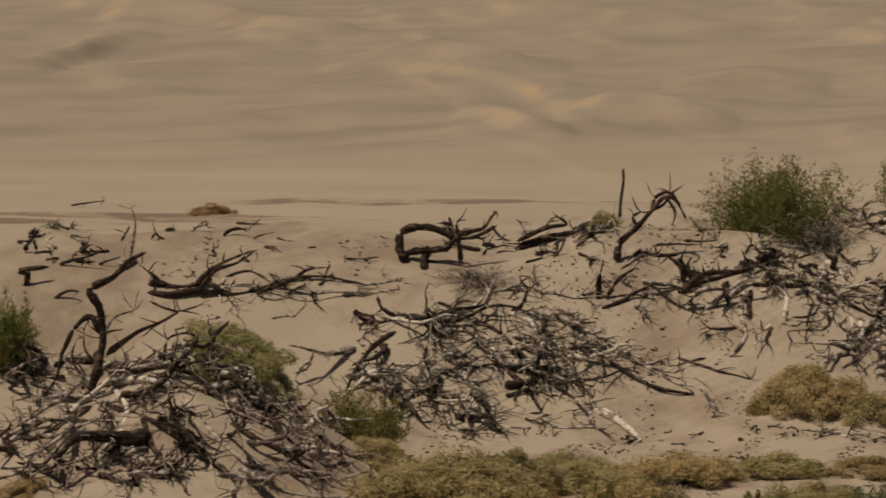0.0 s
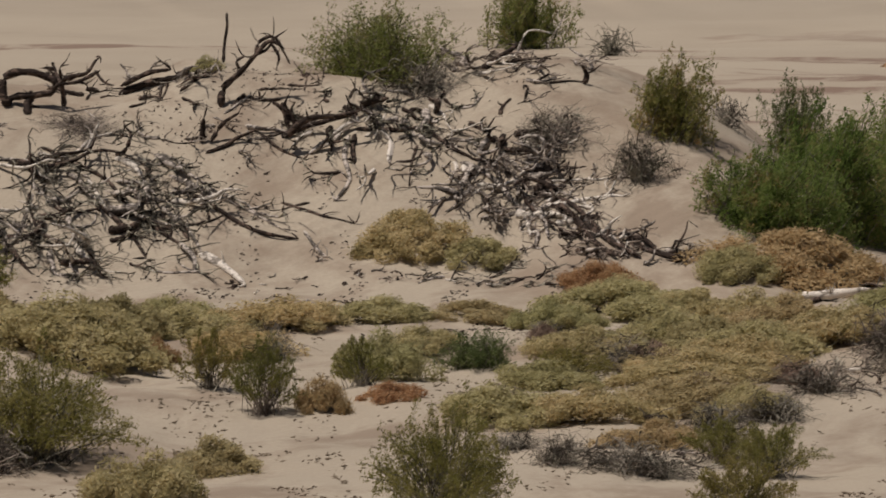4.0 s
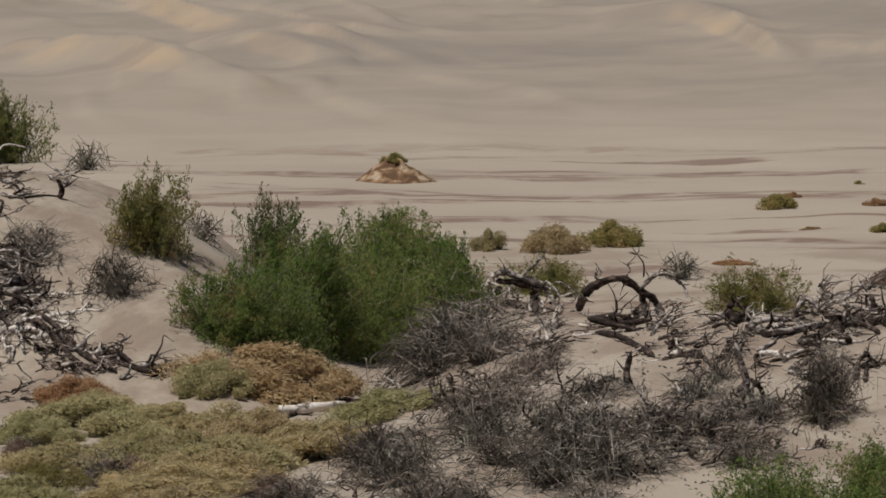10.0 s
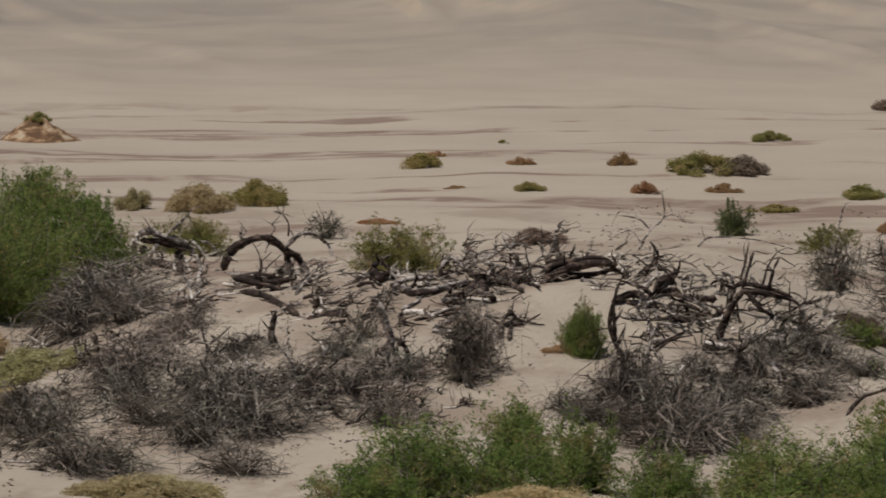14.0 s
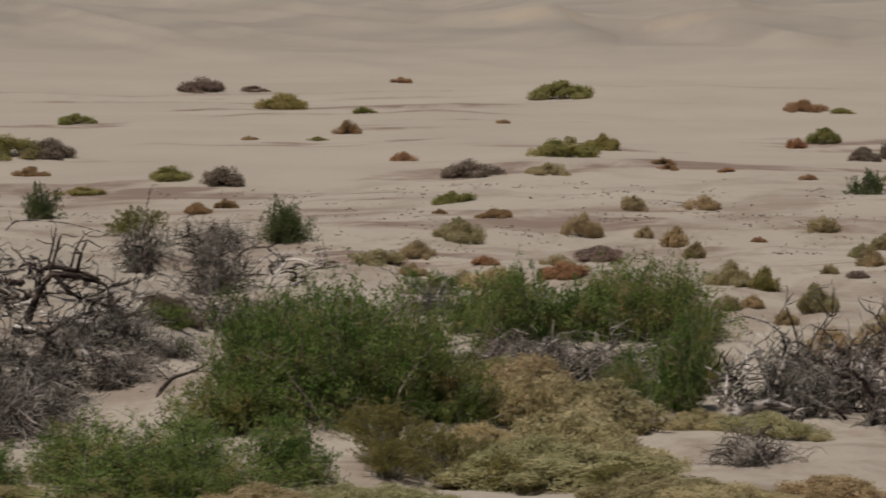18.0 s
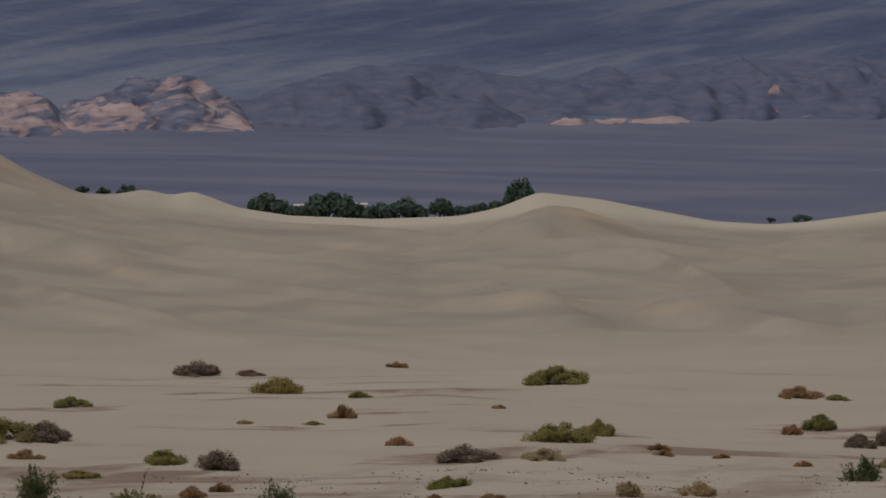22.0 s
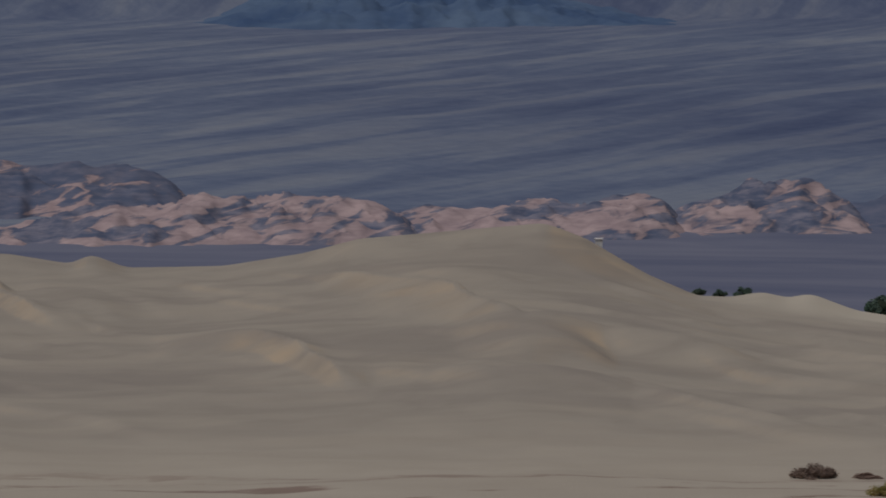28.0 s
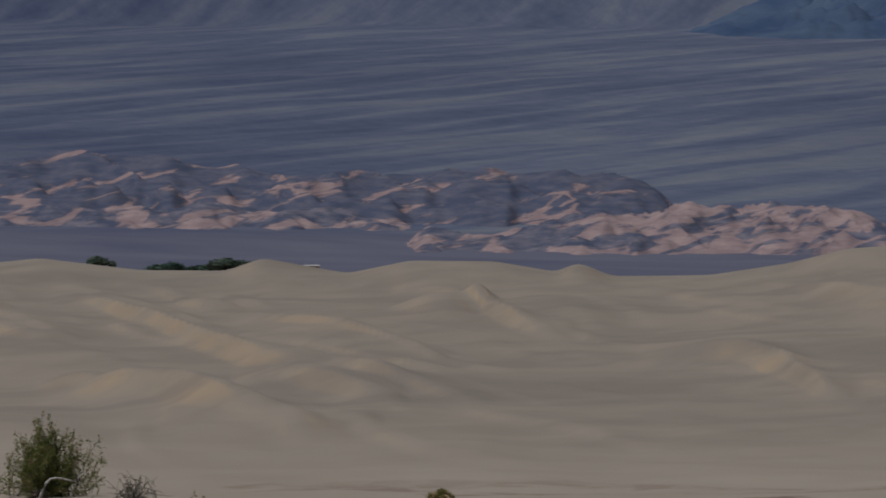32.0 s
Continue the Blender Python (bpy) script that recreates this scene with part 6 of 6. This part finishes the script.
standing(357, [(0.06, 0.02, WOOD, (2712, -144, 2727, -127, 2757, -124, 2827, -131, 2907, -155)),],
         'dead branches lying along the sand edge', 'dead_tree', 'standing and fallen dead trees', 6)
standing(358, [(0.09, 0.05, WOOD_DARK, (2781, -399, 2778, -369, 2784, -329)),
              (0.06, 0.02, WOOD_DARK, (2976, -445, 3001, -415, 3036, -400, 3071, -380)),],
         'dark dead limb standing in brush', 'dead_tree', 'standing and fallen dead trees', 5)
standing(359, [(0.06, 0.03, WOOD_PALE, (3170, -262, 3190, -222, 3220, -197, 3270, -212)),
              (0.05, 0.02, WOOD, (3175, -177, 3200, -192, 3240, -187)),],
         'pale dead branch arching beside a green bush', 'dead_tree', 'standing and fallen dead trees', 5)
standing(360, [(0.12, 0.05, WOOD_DARK, (4315, -366, 4316, -326, 4336, -286, 4386, -236, 4371, -176, 4356, -106)),
              (0.06, 0.03, WOOD_DARK, (4371, -196, 4356, -156, 4351, -116)),
              (0.06, 0.03, WOOD_DARK, (4336, -286, 4346, -246, 4338, -226)),],
         'tall dark dead tree with broken branches', 'dead_tree', 'standing and fallen dead trees', 4)
standing(361, [(0.15, 0.1, WOOD, (3995, -495, 4015, -470, 4065, -455, 4125, -475)),
              (0.12, 0.08, WOOD, (4005, -505, 4045, -485, 4105, -475)),
              (0.05, 0.02, WOOD, (4035, -385, 4020, -405, 4000, -425)),
              (0.05, 0.02, WOOD, (4075, -425, 4090, -385, 4100, -345, 4076, -325)),],
         'thick bent dead roots arching over sand', 'dead_tree', 'standing and fallen dead trees', 8)
standing(362, [(0.04, 0.015, WOOD_PALE, (3476, -263, 3488, -238, 3501, -228)),
              (0.04, 0.02, WOOD, (3416, -263, 3406, -233, 3391, -218)),],
         'bare dead branch between green bushes', 'dead_tree', 'standing and fallen dead trees', 3)

lying(363, [(0.12, 0.06, WOOD_DARK, (906, -206, 938, -230, 958, -262, 985, -282, 1010, -300)),
              (0.10, 0.04, WOOD_DARK, (1028, -262, 1060, -275, 1090, -290, 1132, -306)),
              (0.11, 0.05, WOOD, (834, -176, 862, -210, 880, -236, 888, -264)),
              (0.09, 0.04, WOOD, (800, -120, 850, -150, 900, -178, 955, -204)),
              (0.10, 0.04, WOOD_DARK, (790, -90, 815, -110, 860, -122, 905, -150)),
              (0.06, 0.02, WOOD, (958, -262, 1000, -268, 1030, -300)),],
         'dark weathered limbs lying down the sand slope', 6)
# the first two dark strokes are added to fill hollows black with shade
standing(364, [(0.17, 0.12, WOOD_DARK, (1838, -408, 1846, -378, 1870, -372, 1900, -378)),
              (0.16, 0.10, WOOD_DARK, (1876, -410, 1880, -385, 1905, -366, 1935, -372)),
              (0.07, 0.03, WOOD_PALE, (1892, -382, 1888, -396, 1868, -412, 1830, -426, 1788, -440)),
              (0.06, 0.03, WOOD_PALE, (1884, -402, 1862, -430, 1836, -454)),
              (0.06, 0.03, WOOD_PALE, (1942, -352, 1932, -384, 1920, -416)),
              (0.06, 0.03, WOOD, (1940, -360, 1968, -404, 1992, -438)),
              (0.05, 0.02, WOOD, (1910, -380, 1915, -420, 1908, -452)),
              (0.05, 0.02, WOOD, (1925, -380, 1945, -425, 1950, -460)),
              (0.05, 0.02, WOOD, (1860, -400, 1820, -415, 1790, -445)),],
         'splayed dead root crown with pale drooping branches', 'dead_tree', 'standing and fallen dead trees', 4)
standing(365, [(0.10, 0.05, WOOD_DARK, (2765, -258, 2778, -211, 2831, -213, 2881, -231)),
              (0.045, 0.02, WOOD_DARK, (2786, -208, 2796, -165, 2802, -134)),
              (0.045, 0.02, WOOD_DARK, (2826, -212, 2836, -176, 2852, -150)),
              (0.08, 0.04, WOOD_DARK, (2790, -214, 2811, -235, 2828, -246)),
              (0.05, 0.02, WOOD_PALE, (2884, -232, 2890, -250, 2880, -276)),
              (0.05, 0.02, WOOD, (2776, -210, 2768, -192, 2752, -186)),],
         'dark dead branch forking above the brush', 'dead_tree', 'standing and fallen dead trees', 3)
lying(366, [(0.13, 0.08, WOOD_DARK, (2560, -248, 2600, -240, 2640, -256)),
              (0.13, 0.06, WOOD_DARK, (2745, -250, 2710, -242, 2665, -236)),
              (0.16, 0.10, WOOD_DARK, (2640, -232, 2650, -214, 2668, -206)),
              (0.14, 0.07, WOOD_DARK, (2340, -205, 2380, -200, 2420, -214)),
              (0.12, 0.05, WOOD_DARK, (2432, -208, 2470, -182, 2520, -164, 2560, -172, 2580, -200)),
              (0.07, 0.03, WOOD_DARK, (2361, -308, 2365, -290, 2382, -278, 2400, -284)),
              (0.06, 0.03, WOOD_PALE, (2612, -232, 2622, -212, 2640, -206)),
              (0.06, 0.03, WOOD_PALE, (2430, -226, 2420, -208, 2440, -196)),],
         'dark fallen trunks scattered over the low crest', 5)
standing(367, [(0.05, 0.02, WOOD, (4010, -410, 4020, -380, 4050, -360, 4078, -382)),
              (0.05, 0.02, WOOD, (4110, -400, 4100, -350, 4060, -312, 4010, -300)),
              (0.05, 0.02, WOOD_DARK, (4118, -405, 4112, -340, 4092, -280)),
              (0.06, 0.03, WOOD, (4060, -420, 4068, -390, 4090, -378, 4108, -400)),
              (0.04, 0.02, WOOD_PALE, (4030, -420, 4024, -370, 4040, -330)),
              (0.05, 0.02, WOOD, (4130, -420, 4150, -390, 4185, -384)),],
         'thin curling dead branches above a root mass', 'dead_tree', 'standing and fallen dead trees', 6)


# ---- litter on the sand ----
def litter(name, seed, b0, b1, d0, d1, count, size, mat, label):
    """Loose chips and broken sticks, half sunk in the sand."""
    rng = np.random.default_rng(seed)
    b = rng.uniform(b0, b1, count * 6)
    d = rng.uniform(d0, d1, count * 6)
    keep = smooth_noise(b / 60, d / 4, seed) + 0.6 * smooth_noise(b / 17, d / 1.5, seed + 1) > 0.35
    b, d = b[keep][:count], d[keep][:count]
    th = (b - MID) / F
    at = np.stack([d * np.sin(th), d * np.cos(th), ground_z(b, d) + 0.01], -1)
    n = len(at)
    a = rng.uniform(0, 2 * math.pi, n)
    way = np.stack([np.cos(a), np.sin(a), rng.uniform(-0.1, 0.35, n)], -1) * (size * rng.uniform(0.4, 1.8, (n, 1)))
    mid = at + way * 0.5 + rng.normal(size=(n, 3)) * size * 0.15
    co, f = tubes(np.stack([at, mid, at + way], 1), np.array([[0.28, 0.34, 0.12]]) * size * rng.uniform(0.3, 0.9, (n, 1)), 4)
    tagged(new(name, mesh_from(name, co, f, mat)), label, "litter", kind="stuff")


litter("stick_litter", 1, -500, 900, 180, 214, 2600, 0.10, WOOD_DARK, "small dark sticks strewn over the sand slope")
litter("stick_litter", 2, 1500, 3100, 160, 215, 3400, 0.10, WOOD, "small grey sticks strewn over the low hummock")
litter("flat_litter", 3, 2500, 4400, 200, 300, 2200, 0.11, DUN, "dark plant litter strewn over the sand flat")
litter("flat_litter", 4, -300, 1500, 135, 185, 3000, 0.085, DUN, "dark plant litter between the near bushes")


# ---- lone mounds of sand and brush on the flat ----
def mound_material():
    m, nt, b = material("brushy_sand", 0.95)
    n = noise_tex(nt, stretched(nt, (0.9, 0.9, 1.6)), 1.3, 6, 0.65, 0.5)
    nt.links.new(ramp(nt, n, [(0.45, (0.13, 0.075, 0.042)), (0.54, (0.30, 0.185, 0.10)), (0.61, (0.44, 0.35, 0.24)), (0.72, (0.52, 0.44, 0.33))]), b.inputs["Base Color"])
    bump(nt, b, n, 0.8, 0.12)
    return m


BRUSHY = mound_material()


def mound(b, e, wide, high, seed, label):
    d, foot = sighted(b, e)
    half, tall = wide * d / F / 2, high * d / F
    a, r = np.meshgrid(np.linspace(0, 2 * math.pi, 49), np.linspace(0, 1, 22))
    rough = fbm(3 * np.cos(a) * r, 3 * np.sin(a) * r, 4, seed)
    x, y = r * np.cos(a) * half * (1 + 0.08 * np.sin(3 * a)), r * np.sin(a) * half * 0.9
    z = tall * (np.cos(np.clip(r, 0, 1) * math.pi) * 0.5 + 0.5) * (0.92 + 0.16 * rough) + 0.06 * tall * rough * (1 - r) - 0.05 * r
    co = np.stack([x, y, z], -1).reshape(-1, 3)
    i = (np.arange(21)[:, None] * 49 + np.arange(48)[None, :]).reshape(-1)
    ob = new("sand_mound", mesh_from("sand_mound", co, np.stack([i, i + 49, i + 50, i + 1], -1), BRUSHY, True))
    ob.location = point(b, d + half)
    return tagged(ob, label, "mound")


lone = mound(1546, 38, 172, 47, 71, "tan sand mound with rusty dry brush on its sides")
mound(-412, 60, 88, 20, 72, "low rust-brown mound of dry brush on the flat")
crest_bush = shrub("moss", 1546, 40, 44, 19, "bushes on the open flat")
crest_bush.location = lone.location + Vector((-0.1, 0, 36 * lone.location.y / F))
